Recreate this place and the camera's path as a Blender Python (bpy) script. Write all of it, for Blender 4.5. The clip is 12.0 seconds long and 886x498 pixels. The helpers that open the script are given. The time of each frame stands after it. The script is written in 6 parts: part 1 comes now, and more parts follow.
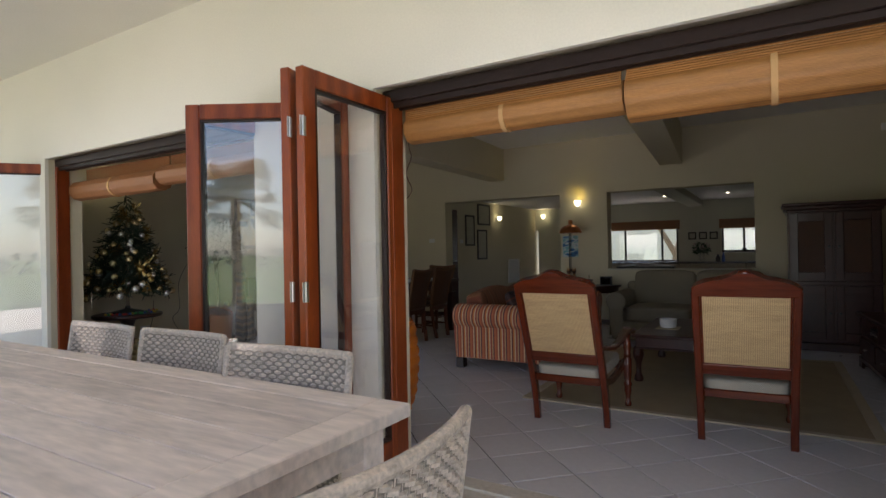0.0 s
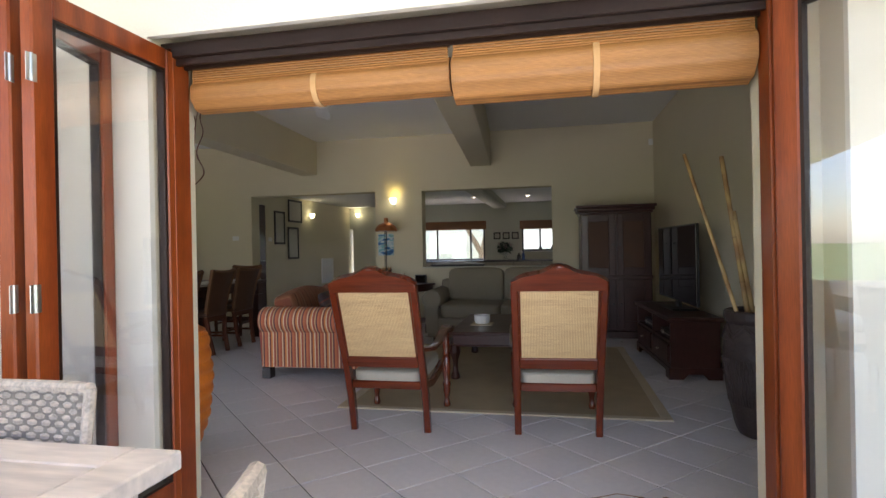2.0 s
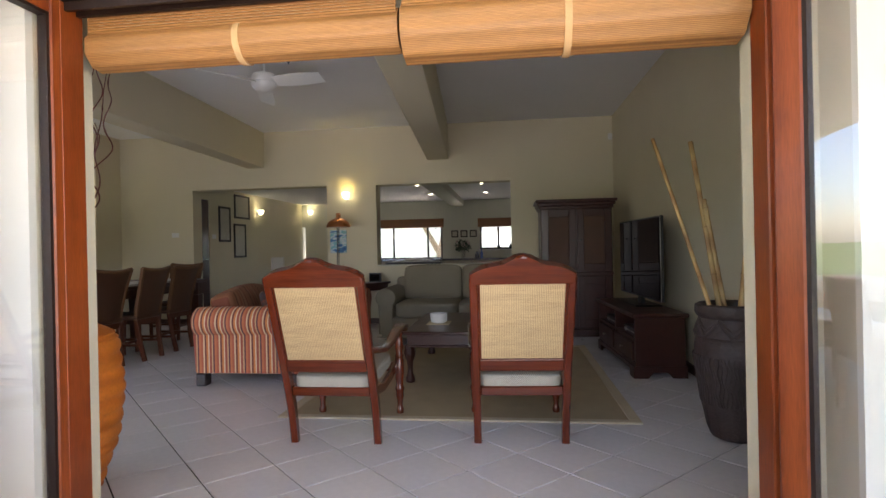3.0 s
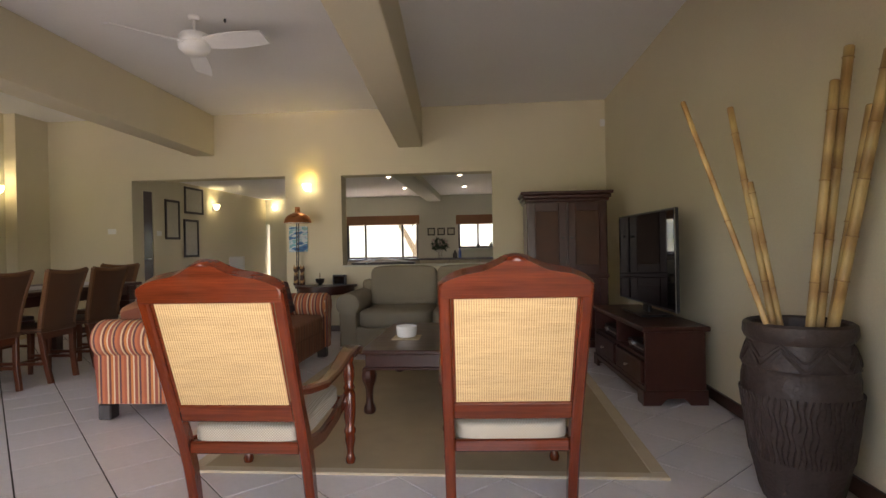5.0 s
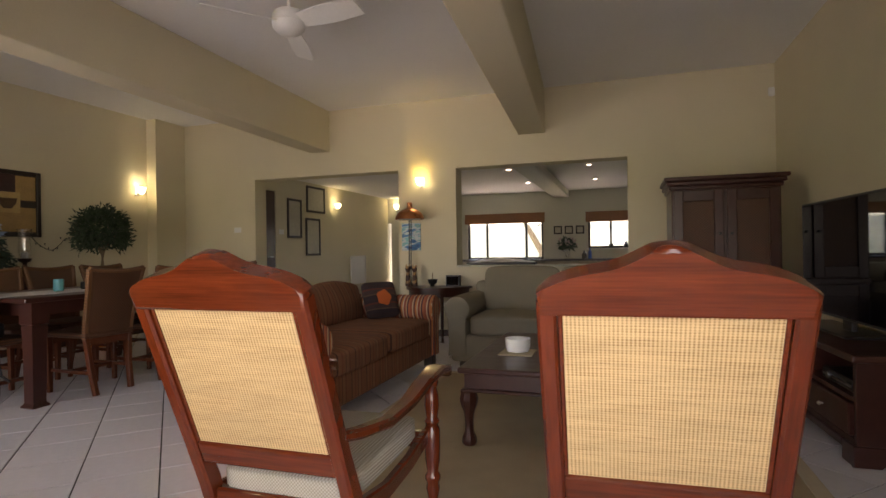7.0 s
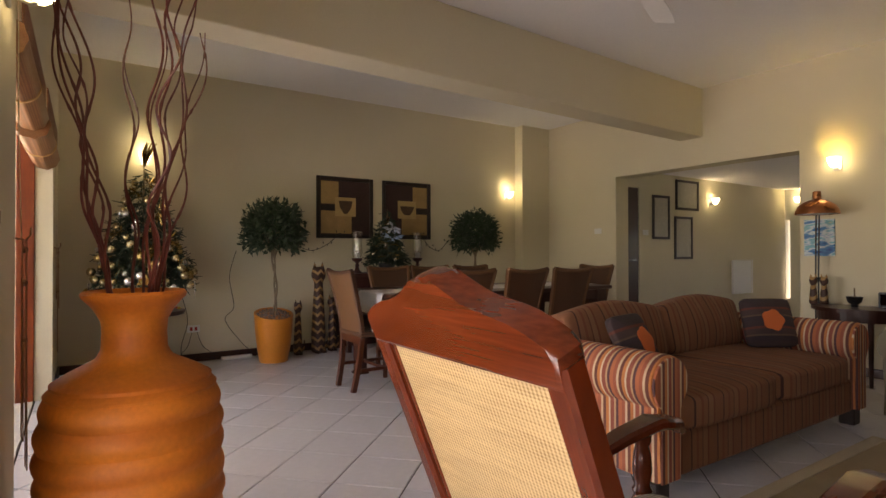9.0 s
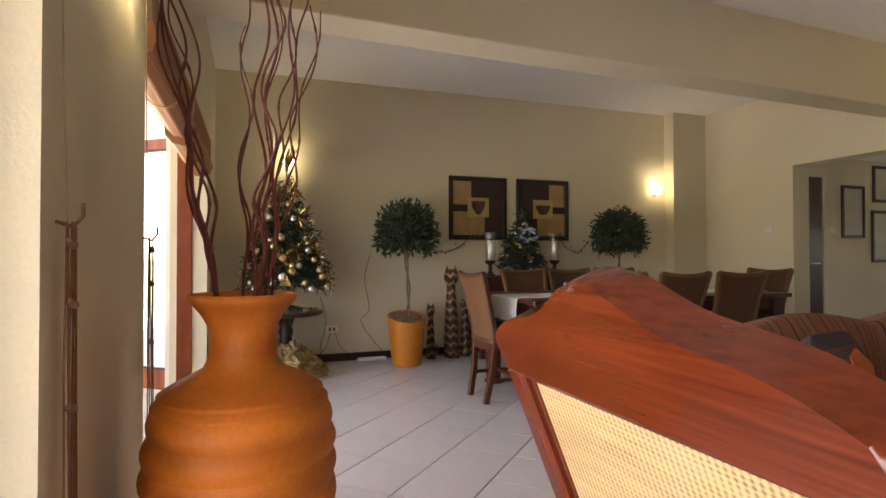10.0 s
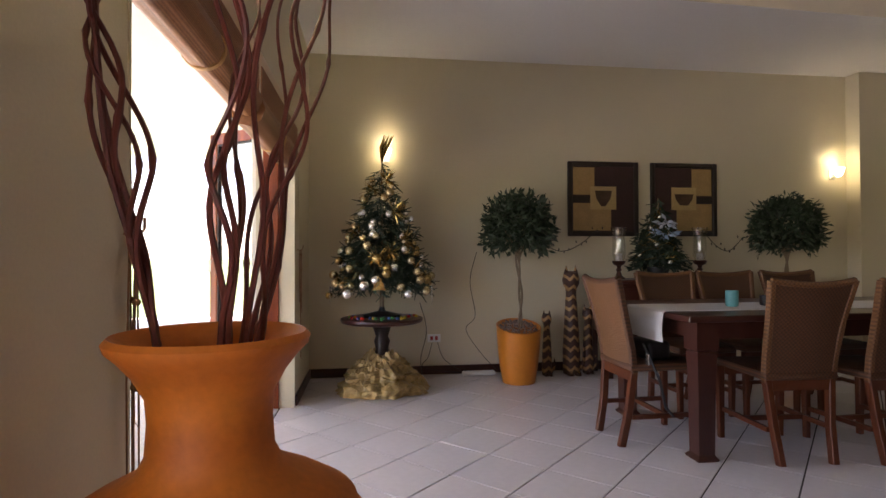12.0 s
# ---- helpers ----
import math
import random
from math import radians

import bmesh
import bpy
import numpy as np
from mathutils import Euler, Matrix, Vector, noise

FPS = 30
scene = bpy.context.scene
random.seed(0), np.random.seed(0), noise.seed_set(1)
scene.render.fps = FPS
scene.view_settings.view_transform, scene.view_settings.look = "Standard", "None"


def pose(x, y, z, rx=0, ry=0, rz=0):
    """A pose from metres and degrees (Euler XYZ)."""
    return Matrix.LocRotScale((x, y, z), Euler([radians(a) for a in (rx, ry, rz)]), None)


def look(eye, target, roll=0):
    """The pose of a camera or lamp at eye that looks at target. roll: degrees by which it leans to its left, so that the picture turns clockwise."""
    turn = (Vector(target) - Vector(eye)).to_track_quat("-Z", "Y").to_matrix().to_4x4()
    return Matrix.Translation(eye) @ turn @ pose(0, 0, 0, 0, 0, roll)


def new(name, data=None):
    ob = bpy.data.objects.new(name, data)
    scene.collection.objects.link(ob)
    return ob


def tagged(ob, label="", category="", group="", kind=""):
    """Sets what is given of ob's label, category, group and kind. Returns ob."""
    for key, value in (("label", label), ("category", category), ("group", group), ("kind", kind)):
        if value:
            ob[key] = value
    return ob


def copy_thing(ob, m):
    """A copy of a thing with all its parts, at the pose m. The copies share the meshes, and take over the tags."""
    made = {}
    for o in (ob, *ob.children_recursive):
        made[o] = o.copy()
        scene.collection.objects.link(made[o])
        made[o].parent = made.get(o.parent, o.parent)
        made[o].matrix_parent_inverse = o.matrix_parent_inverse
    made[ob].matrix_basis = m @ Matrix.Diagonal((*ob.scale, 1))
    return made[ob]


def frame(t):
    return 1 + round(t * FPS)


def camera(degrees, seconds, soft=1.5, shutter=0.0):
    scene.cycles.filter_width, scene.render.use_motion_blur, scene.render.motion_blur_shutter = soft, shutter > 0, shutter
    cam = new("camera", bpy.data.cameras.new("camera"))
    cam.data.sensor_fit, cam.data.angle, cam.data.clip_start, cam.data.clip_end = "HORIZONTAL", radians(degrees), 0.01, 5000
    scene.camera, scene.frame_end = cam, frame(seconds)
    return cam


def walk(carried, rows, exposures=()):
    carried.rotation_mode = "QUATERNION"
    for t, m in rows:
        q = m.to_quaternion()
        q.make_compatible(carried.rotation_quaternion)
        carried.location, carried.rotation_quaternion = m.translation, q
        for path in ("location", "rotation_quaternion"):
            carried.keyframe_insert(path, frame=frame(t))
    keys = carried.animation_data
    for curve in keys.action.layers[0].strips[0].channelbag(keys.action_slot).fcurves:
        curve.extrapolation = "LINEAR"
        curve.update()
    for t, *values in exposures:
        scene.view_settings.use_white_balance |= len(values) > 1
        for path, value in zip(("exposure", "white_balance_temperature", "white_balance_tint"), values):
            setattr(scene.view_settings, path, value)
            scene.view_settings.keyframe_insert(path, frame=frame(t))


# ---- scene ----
cam = camera(78.3, 12.0)
PATH = [
    (0, (-0.112, -1.52, 1.19), (-1.139, 0.196, 1.198), -1.1),
    (0.5, (-0.153, -1.477, 1.192), (-1.036, 0.318, 1.193), -1.0),
    (1, (-0.179, -1.429, 1.189), (-0.861, 0.452, 1.187), -1.0),
    (1.5, (-0.219, -1.324, 1.167), (-0.741, 0.607, 1.165), -1.0),
    (2, (-0.255, -1.205, 1.157), (-0.653, 0.755, 1.154), -1.1),
    (2.5, (-0.269, -1.064, 1.114), (-0.574, 0.912, 1.113), -1.0),
    (3, (-0.286, -0.875, 1.094), (-0.532, 1.109, 1.092), -1.2),
    (5, (-0.316, -0.019, 1.088), (-0.486, 1.974, 1.081), -1.1),
    (5.5, (-0.307, 0.177, 1.075), (-0.479, 2.169, 1.074), -1.1),
    (6, (-0.284, 0.35, 1.083), (-0.502, 2.338, 1.078), -1.2),
    (6.5, (-0.282, 0.501, 1.06), (-0.685, 2.46, 1.063), -1.0),
    (7, (-0.314, 0.68, 1.049), (-0.946, 2.577, 1.056), -0.9),
    (9, (-0.544, 1.292, 1.083), (-2.213, 2.395, 1.102), -0.1),
    (9.5, (-0.676, 1.381, 1.086), (-2.483, 2.238, 1.111), -0.2),
    (10, (-0.826, 1.438, 1.073), (-2.712, 2.101, 1.104), -0.1),
    (10.5, (-0.96, 1.525, 1.098), (-2.895, 2.03, 1.125), -0.3),
    (11, (-1.155, 1.587, 1.075), (-3.12, 1.956, 1.107), -0.2),
    (11.5, (-1.366, 1.61, 1.08), (-3.343, 1.905, 1.112), -0.2),
    (12, (-1.539, 1.642, 1.087), (-3.521, 1.907, 1.113), -0.2),
]
EXPOSURES = [(0, 1.1, 6600, 18), (0.7, 1.6, 6600, 18), (1.5, 2.0, 6500, 18), (2.5, 2.36, 6350, 18), (3.2, 2.52, 6650, 20), (5, 2.88, 7550, 23), (7, 2.72, 7800, 24), (9.5, 2.92, 8050, 26), (10.5, 3.38, 7150, 26), (12, 2.88, 7100, 29)]
walk(cam, [(t, look(eye, target, roll)) for t, eye, target, roll in PATH], EXPOSURES)

# ---- light ----
world = bpy.data.worlds.new("world")
scene.world = world
world.use_nodes = True
wn = world.node_tree
sky = wn.nodes.new("ShaderNodeTexSky")
sky.sky_type, sky.sun_disc = "NISHITA", False
sky.sun_elevation, sky.sun_rotation = radians(74), radians(-20)
wn.links.new(sky.outputs[0], wn.nodes["Background"].inputs[0])
wn.nodes["Background"].inputs[1].default_value = 0.15
sun = new("sun", bpy.data.lights.new("sun", "SUN"))
sun.data.energy, sun.data.angle, sun.data.color = 5.0, radians(0.5), (1.0, 0.95, 0.88)
sun.matrix_world = look((0, 0, 0), (math.sin(radians(20)) * 0.276, -math.cos(radians(20)) * 0.276, -0.961))


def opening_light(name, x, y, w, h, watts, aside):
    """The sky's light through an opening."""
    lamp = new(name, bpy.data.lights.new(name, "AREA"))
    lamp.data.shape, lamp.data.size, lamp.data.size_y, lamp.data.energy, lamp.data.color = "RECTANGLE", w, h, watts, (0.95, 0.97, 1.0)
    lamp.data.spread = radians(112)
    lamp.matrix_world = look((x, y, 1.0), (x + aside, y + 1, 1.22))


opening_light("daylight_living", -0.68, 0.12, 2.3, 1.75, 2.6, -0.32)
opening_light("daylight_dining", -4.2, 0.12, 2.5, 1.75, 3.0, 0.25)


# ---- materials ----
def mat(name, color, rough=0.6, metal=0.0, vary=0.15, scale=3.0, fine=40.0, bump=0.05, stretch=(1, 1, 1), per=0.0, island=0.0, spec=0.5, emit=0.0, emit_color=None, coat=0.0):
    """A surface with broad and fine variation of colour, gloss and relief."""
    m = bpy.data.materials.new(name)
    m.use_nodes = True
    n, l = m.node_tree.nodes, m.node_tree.links
    b = n["Principled BSDF"]
    co = n.new("ShaderNodeTexCoord")
    mp = n.new("ShaderNodeMapping")
    mp.inputs["Scale"].default_value = stretch
    l.new(co.outputs["Object"], mp.inputs[0])
    big, small = n.new("ShaderNodeTexNoise"), n.new("ShaderNodeTexNoise")
    big.inputs["Scale"].default_value, small.inputs["Scale"].default_value = scale, fine
    big.inputs["Detail"].default_value, small.inputs["Detail"].default_value = 3, 2
    for t in (big, small):
        l.new(mp.outputs[0], t.inputs["Vector"])
    add = n.new("ShaderNodeMath")
    add.operation = "ADD"
    l.new(big.outputs["Fac"], add.inputs[0])
    l.new(small.outputs["Fac"], add.inputs[1])
    fac = add.outputs[0]
    if per:
        info = n.new("ShaderNodeObjectInfo")
        sub = n.new("ShaderNodeMath")
        sub.operation = "MULTIPLY_ADD"
        sub.inputs[1].default_value = per * 2
        l.new(info.outputs["Random"], sub.inputs[0])
        l.new(fac, sub.inputs[2])
        off = n.new("ShaderNodeMath")
        off.operation = "SUBTRACT"
        off.inputs[1].default_value = per
        l.new(sub.outputs[0], off.inputs[0])
        fac = off.outputs[0]
    if island:
        geo, sub = n.new("ShaderNodeNewGeometry"), n.new("ShaderNodeMath")
        sub.operation = "MULTIPLY_ADD"
        sub.inputs[1].default_value = island
        l.new(geo.outputs["Random Per Island"], sub.inputs[0])
        l.new(fac, sub.inputs[2])
        fac = sub.outputs[0]
    ramp = n.new("ShaderNodeMapRange")
    ramp.inputs["From Min"].default_value, ramp.inputs["From Max"].default_value = 0.6 + island / 2, 1.4 + island / 2
    ramp.inputs["To Min"].default_value, ramp.inputs["To Max"].default_value = 1 - vary, 1 + vary
    l.new(fac, ramp.inputs[0])
    mul = n.new("ShaderNodeVectorMath")
    mul.operation = "SCALE"
    mul.inputs[0].default_value = color
    l.new(ramp.outputs[0], mul.inputs["Scale"])
    l.new(mul.outputs[0], b.inputs["Base Color"])
    rr = n.new("ShaderNodeMapRange")
    rr.inputs["To Min"].default_value, rr.inputs["To Max"].default_value = max(0.02, rough - 0.08), min(1, rough + 0.08)
    l.new(big.outputs["Fac"], rr.inputs[0])
    l.new(rr.outputs[0], b.inputs["Roughness"])
    b.inputs["Metallic"].default_value = metal
    b.inputs["Specular IOR Level"].default_value = spec
    b.inputs["Coat Weight"].default_value = coat
    if bump:
        bp = n.new("ShaderNodeBump")
        bp.inputs["Strength"].default_value, bp.inputs["Distance"].default_value = min(1, bump * 4), 0.004
        l.new(small.outputs["Fac"], bp.inputs["Height"])
        l.new(bp.outputs[0], b.inputs["Normal"])
    if emit:
        b.inputs["Emission Color"].default_value = (*(emit_color or color), 1)
        b.inputs["Emission Strength"].default_value = emit
    return m


def pattern(m, build):
    """Puts a colour of its own, from build(nodes, links, object_coordinates), in place of m's base colour, times the variation that m has."""
    n, l = m.node_tree.nodes, m.node_tree.links
    co = n.new("ShaderNodeTexCoord")
    mul = next(x for x in n if x.type == "VECT_MATH" and x.operation == "SCALE")
    l.new(build(n, l, co.outputs["Object"]), mul.inputs[0])
    return m


def stripes(colors, width, axis):
    """Hard stripes along an axis, repeated."""
    def build(n, l, co):
        sep = n.new("ShaderNodeSeparateXYZ")
        l.new(co, sep.inputs[0])
        ma = n.new("ShaderNodeMath")
        ma.operation = "MULTIPLY"
        ma.inputs[1].default_value = 1 / width
        l.new(sep.outputs[axis], ma.inputs[0])
        fr = n.new("ShaderNodeMath")
        fr.operation = "FRACT"
        l.new(ma.outputs[0], fr.inputs[0])
        ramp = n.new("ShaderNodeValToRGB")
        ramp.color_ramp.interpolation = "CONSTANT"
        el = ramp.color_ramp.elements
        while len(el) < len(colors):
            el.new(0.5)
        for k, (p, c) in enumerate(colors):
            el[k].position, el[k].color = p, (*c, 1)
        l.new(fr.outputs[0], ramp.inputs[0])
        return ramp.outputs[0]
    return build


def bands(a, b, axis, scale, distort=2.0):
    """Soft bands of two colours, as wood grain or woven reed."""
    def build(n, l, co):
        w = n.new("ShaderNodeTexWave")
        w.wave_type, w.bands_direction = "BANDS", axis
        w.inputs["Scale"].default_value, w.inputs["Distortion"].default_value = scale, distort
        w.inputs["Detail"].default_value, w.inputs["Detail Scale"].default_value = 3, 1.5
        l.new(co, w.inputs["Vector"])
        mx = n.new("ShaderNodeMix")
        mx.data_type = "RGBA"
        mx.inputs[6].default_value, mx.inputs[7].default_value = (*a, 1), (*b, 1)
        l.new(w.outputs["Fac"], mx.inputs[0])
        return mx.outputs[2]
    return build


def zigzag(a, b, period, half):
    """Chevron stripes climbing a figure."""
    def build(n, l, co):
        sp, pp, ad, fr, gt = n.new("ShaderNodeSeparateXYZ"), n.new("ShaderNodeMath"), n.new("ShaderNodeMath"), n.new("ShaderNodeMath"), n.new("ShaderNodeMath")
        pp.operation, ad.operation, fr.operation, gt.operation = "PINGPONG", "ADD", "MODULO", "GREATER_THAN"
        pp.inputs[1].default_value, fr.inputs[1].default_value, gt.inputs[1].default_value = half, period, period * 0.66
        l.new(co, sp.inputs[0])
        l.new(sp.outputs[1], pp.inputs[0])
        l.new(pp.outputs[0], ad.inputs[0])
        l.new(sp.outputs[2], ad.inputs[1])
        l.new(ad.outputs[0], fr.inputs[0])
        l.new(fr.outputs[0], gt.inputs[0])
        mx = n.new("ShaderNodeMix")
        mx.data_type = "RGBA"
        mx.inputs[6].default_value, mx.inputs[7].default_value = (*a, 1), (*b, 1)
        l.new(gt.outputs[0], mx.inputs[0])
        return mx.outputs[2]
    return build


def weave(a, b, size, axes=(0, 2)):
    """A fine over-and-under weave of two tones."""
    def build(n, l, co):
        sep = n.new("ShaderNodeSeparateXYZ")
        l.new(co, sep.inputs[0])
        outs = []
        for k in axes:
            ma = n.new("ShaderNodeMath")
            ma.operation = "MULTIPLY"
            ma.inputs[1].default_value = math.pi / size
            l.new(sep.outputs[k], ma.inputs[0])
            si = n.new("ShaderNodeMath")
            si.operation = "SINE"
            l.new(ma.outputs[0], si.inputs[0])
            outs.append(si.outputs[0])
        pr = n.new("ShaderNodeMath")
        pr.operation = "MULTIPLY"
        l.new(outs[0], pr.inputs[0])
        l.new(outs[1], pr.inputs[1])
        mr = n.new("ShaderNodeMapRange")
        mr.inputs["From Min"].default_value = -1
        l.new(pr.outputs[0], mr.inputs[0])
        mx = n.new("ShaderNodeMix")
        mx.data_type = "RGBA"
        mx.inputs[6].default_value, mx.inputs[7].default_value = (*a, 1), (*b, 1)
        l.new(mr.outputs[0], mx.inputs[0])
        return mx.outputs[2]
    return build


def cane_weave(a, b, across, up):
    """Close upright cane strands over thin level ones, with dark pinholes between, and level streaks."""
    def build(n, l, co):
        sep = n.new("ShaderNodeSeparateXYZ")
        l.new(co, sep.inputs[0])
        outs = []
        for axis, size in ((0, across), (2, up)):
            ma, si = n.new("ShaderNodeMath"), n.new("ShaderNodeMath")
            ma.operation, si.operation = "MULTIPLY", "SINE"
            ma.inputs[1].default_value = 2 * math.pi / size
            l.new(sep.outputs[axis], ma.inputs[0])
            l.new(ma.outputs[0], si.inputs[0])
            outs.append(si.outputs[0])
        mp, streak = n.new("ShaderNodeMapping"), n.new("ShaderNodeTexNoise")
        mp.inputs["Scale"].default_value = (9, 1, 160)
        streak.inputs["Scale"].default_value, streak.inputs["Detail"].default_value = 1.0, 3
        l.new(co, mp.inputs[0])
        l.new(mp.outputs[0], streak.inputs["Vector"])
        soft = n.new("ShaderNodeMath")
        soft.operation = "MULTIPLY_ADD"
        soft.inputs[1].default_value, soft.inputs[2].default_value = 0.55, 0.225
        l.new(streak.outputs["Fac"], soft.inputs[0])
        total = soft.outputs[0]
        for out, share in zip(outs, (0.24, 0.15)):
            ma = n.new("ShaderNodeMath")
            ma.operation = "MULTIPLY_ADD"
            ma.inputs[1].default_value = share
            l.new(out, ma.inputs[0])
            l.new(total, ma.inputs[2])
            total = ma.outputs[0]
        mr = n.new("ShaderNodeMapRange")
        mr.inputs["From Min"].default_value, mr.inputs["From Max"].default_value = 0.08, 0.62
        l.new(total, mr.inputs[0])
        mx = n.new("ShaderNodeMix")
        mx.data_type = "RGBA"
        mx.inputs[6].default_value, mx.inputs[7].default_value = (*a, 1), (*b, 1)
        l.new(mr.outputs[0], mx.inputs[0])
        return mx.outputs[2]
    return build


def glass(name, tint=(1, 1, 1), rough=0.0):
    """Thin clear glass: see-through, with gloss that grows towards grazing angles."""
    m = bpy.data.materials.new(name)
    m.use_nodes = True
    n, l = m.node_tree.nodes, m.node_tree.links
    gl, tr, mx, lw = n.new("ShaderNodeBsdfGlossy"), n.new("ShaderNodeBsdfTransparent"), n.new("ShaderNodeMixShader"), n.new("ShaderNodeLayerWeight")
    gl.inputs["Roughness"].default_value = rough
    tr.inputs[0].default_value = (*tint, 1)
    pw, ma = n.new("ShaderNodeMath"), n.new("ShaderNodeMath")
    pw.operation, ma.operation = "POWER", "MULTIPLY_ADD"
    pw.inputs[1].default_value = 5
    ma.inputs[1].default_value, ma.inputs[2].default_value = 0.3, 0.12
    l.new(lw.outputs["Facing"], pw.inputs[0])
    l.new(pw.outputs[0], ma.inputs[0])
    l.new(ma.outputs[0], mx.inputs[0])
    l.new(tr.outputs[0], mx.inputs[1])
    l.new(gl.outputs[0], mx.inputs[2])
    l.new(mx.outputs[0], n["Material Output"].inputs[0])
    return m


PLASTER = mat("plaster_sage", (0.66, 0.59, 0.425), 0.85, vary=0.05, scale=1.2, fine=120, bump=0.04)
PLASTER_OUT = mat("plaster_outside", (0.84, 0.80, 0.70), 0.85, vary=0.05, scale=1.0, fine=90, bump=0.06)
CEIL = mat("ceiling_paint", (0.86, 0.845, 0.83), 0.9, vary=0.03, scale=1.0, fine=60, bump=0.02)
KITCHEN = mat("kitchen_plaster", (0.62, 0.60, 0.50), 0.85, vary=0.04, scale=1.2, fine=100, bump=0.03)
TILE = mat("floor_tile", (0.65, 0.625, 0.645), 0.3, vary=0.07, scale=2.5, fine=25, bump=0.012, per=0.12)
GROUT = mat("grout", (0.05, 0.045, 0.042), 0.9, vary=0.25, scale=4, fine=60)
RED = mat("red_varnished_wood", (0.116, 0.0205, 0.0068), 0.19, vary=0.38, scale=5, fine=24, bump=0.002, stretch=(0.35, 3, 9), spec=0.4, coat=0.4)
RED_UP = mat("red_varnished_wood_upright", (0.115, 0.0185, 0.0052), 0.24, vary=0.3, scale=5, fine=24, bump=0.002, stretch=(6, 1.0, 0.5), spec=0.4, coat=0.4)
DOORWOOD = pattern(mat("door_wood", (0.3, 0.1, 0.04), 0.36, vary=0.25, scale=3, fine=40, bump=0.02, stretch=(6, 6, 0.5), spec=0.35, coat=0.08), bands((0.185, 0.032, 0.0062), (0.275, 0.056, 0.0098), "X", 3, 2.5))
DARKWOOD = mat("dark_mahogany", (0.045, 0.012, 0.0078), 0.33, vary=0.25, scale=4, fine=30, bump=0.003, stretch=(1, 3, 0.6), coat=0.12)
BLACKWOOD = mat("black_stained_wood", (0.022, 0.013, 0.011), 0.4, vary=0.3, scale=5, fine=40, bump=0.02)
TRACK = mat("dark_brown_frame", (0.022, 0.010, 0.0065), 0.42, spec=0.3, vary=0.2, scale=6, fine=60)
CANE = pattern(mat("woven_cane", (0.6, 0.4, 0.2), 0.6, vary=0.13, scale=5, fine=60, bump=0.05, stretch=(0.6, 1, 5)), cane_weave((0.24, 0.135, 0.045), (0.61, 0.425, 0.215), 0.0088, 0.0062))
BAMBOO = pattern(mat("bamboo_blind", (0.5, 0.22, 0.07), 0.5, vary=0.3, stretch=(0.4, 3, 6), scale=4, fine=60, bump=0.1), bands((0.27, 0.112, 0.03), (0.44, 0.205, 0.06), "Z", 70, 1.2))
TAPE = mat("tan_tape", (0.56, 0.33, 0.14), 0.8, vary=0.1, fine=200)
BAMBOO_IN = pattern(mat("bamboo_slats", (0.4, 0.16, 0.05), 0.5, vary=0.15, scale=4, fine=60, bump=0.1), bands((0.22, 0.085, 0.03), (0.36, 0.15, 0.055), "Z", 60, 0.4))
ORANGE = pattern(mat("orange_terracotta", (0.5, 0.17, 0.03), 0.62, vary=0.14, scale=6, fine=70, bump=0.05), bands((0.50, 0.125, 0.009), (0.60, 0.165, 0.013), "Z", 3, 2))
STRIPE_SET = [(0.0, (0.36, 0.10, 0.05)), (0.13, (0.60, 0.42, 0.26)), (0.22, (0.16, 0.05, 0.035)), (0.34, (0.55, 0.19, 0.06)), (0.46, (0.62, 0.47, 0.30)), (0.53, (0.30, 0.08, 0.05)), (0.68, (0.52, 0.30, 0.16)), (0.76, (0.12, 0.05, 0.05)), (0.86, (0.48, 0.14, 0.06))]
STRIPE_X = pattern(mat("striped_fabric", (0.4, 0.2, 0.1), 0.9, vary=0.12, scale=6, fine=250, bump=0.12), stripes(STRIPE_SET, 0.135, 0))
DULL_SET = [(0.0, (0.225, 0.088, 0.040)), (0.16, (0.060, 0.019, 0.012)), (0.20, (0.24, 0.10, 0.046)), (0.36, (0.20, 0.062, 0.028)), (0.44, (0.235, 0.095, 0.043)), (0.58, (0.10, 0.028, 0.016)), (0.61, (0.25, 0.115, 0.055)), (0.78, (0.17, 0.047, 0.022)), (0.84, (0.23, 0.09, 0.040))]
STRIPE_F = pattern(mat("striped_front_fabric", (0.4, 0.2, 0.1), 0.9, vary=0.12, scale=6, fine=250, bump=0.12), stripes(STRIPE_SET, 0.135, 1))
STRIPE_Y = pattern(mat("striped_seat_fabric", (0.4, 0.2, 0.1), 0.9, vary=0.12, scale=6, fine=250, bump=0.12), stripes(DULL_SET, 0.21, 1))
OLIVE = mat("olive_upholstery", (0.225, 0.19, 0.13), 0.92, vary=0.1, scale=4, fine=300, bump=0.12)
CUSHION = pattern(mat("checked_seat_pad", (0.5, 0.45, 0.35), 0.9, vary=0.1, scale=8, fine=300, bump=0.1), weave((0.24, 0.215, 0.165), (0.50, 0.455, 0.37), 0.0055, (0, 2)))
RUG = mat("rug_sisal", (0.39, 0.30, 0.18), 0.95, vary=0.14, scale=5, fine=220, bump=0.3)
RUGEDGE = mat("rug_border", (0.54, 0.45, 0.31), 0.95, vary=0.1, scale=6, fine=220, bump=0.3)
GREYWOOD = mat("weathered_teak", (0.80, 0.685, 0.61), 0.5, vary=0.24, scale=2.2, fine=9, bump=0.06, stretch=(1.0, 5, 4), per=0.15)
WICKER = mat("grey_wicker", (0.57, 0.47, 0.385), 0.6, vary=0.35, scale=30, fine=120, bump=0.1, island=0.3)
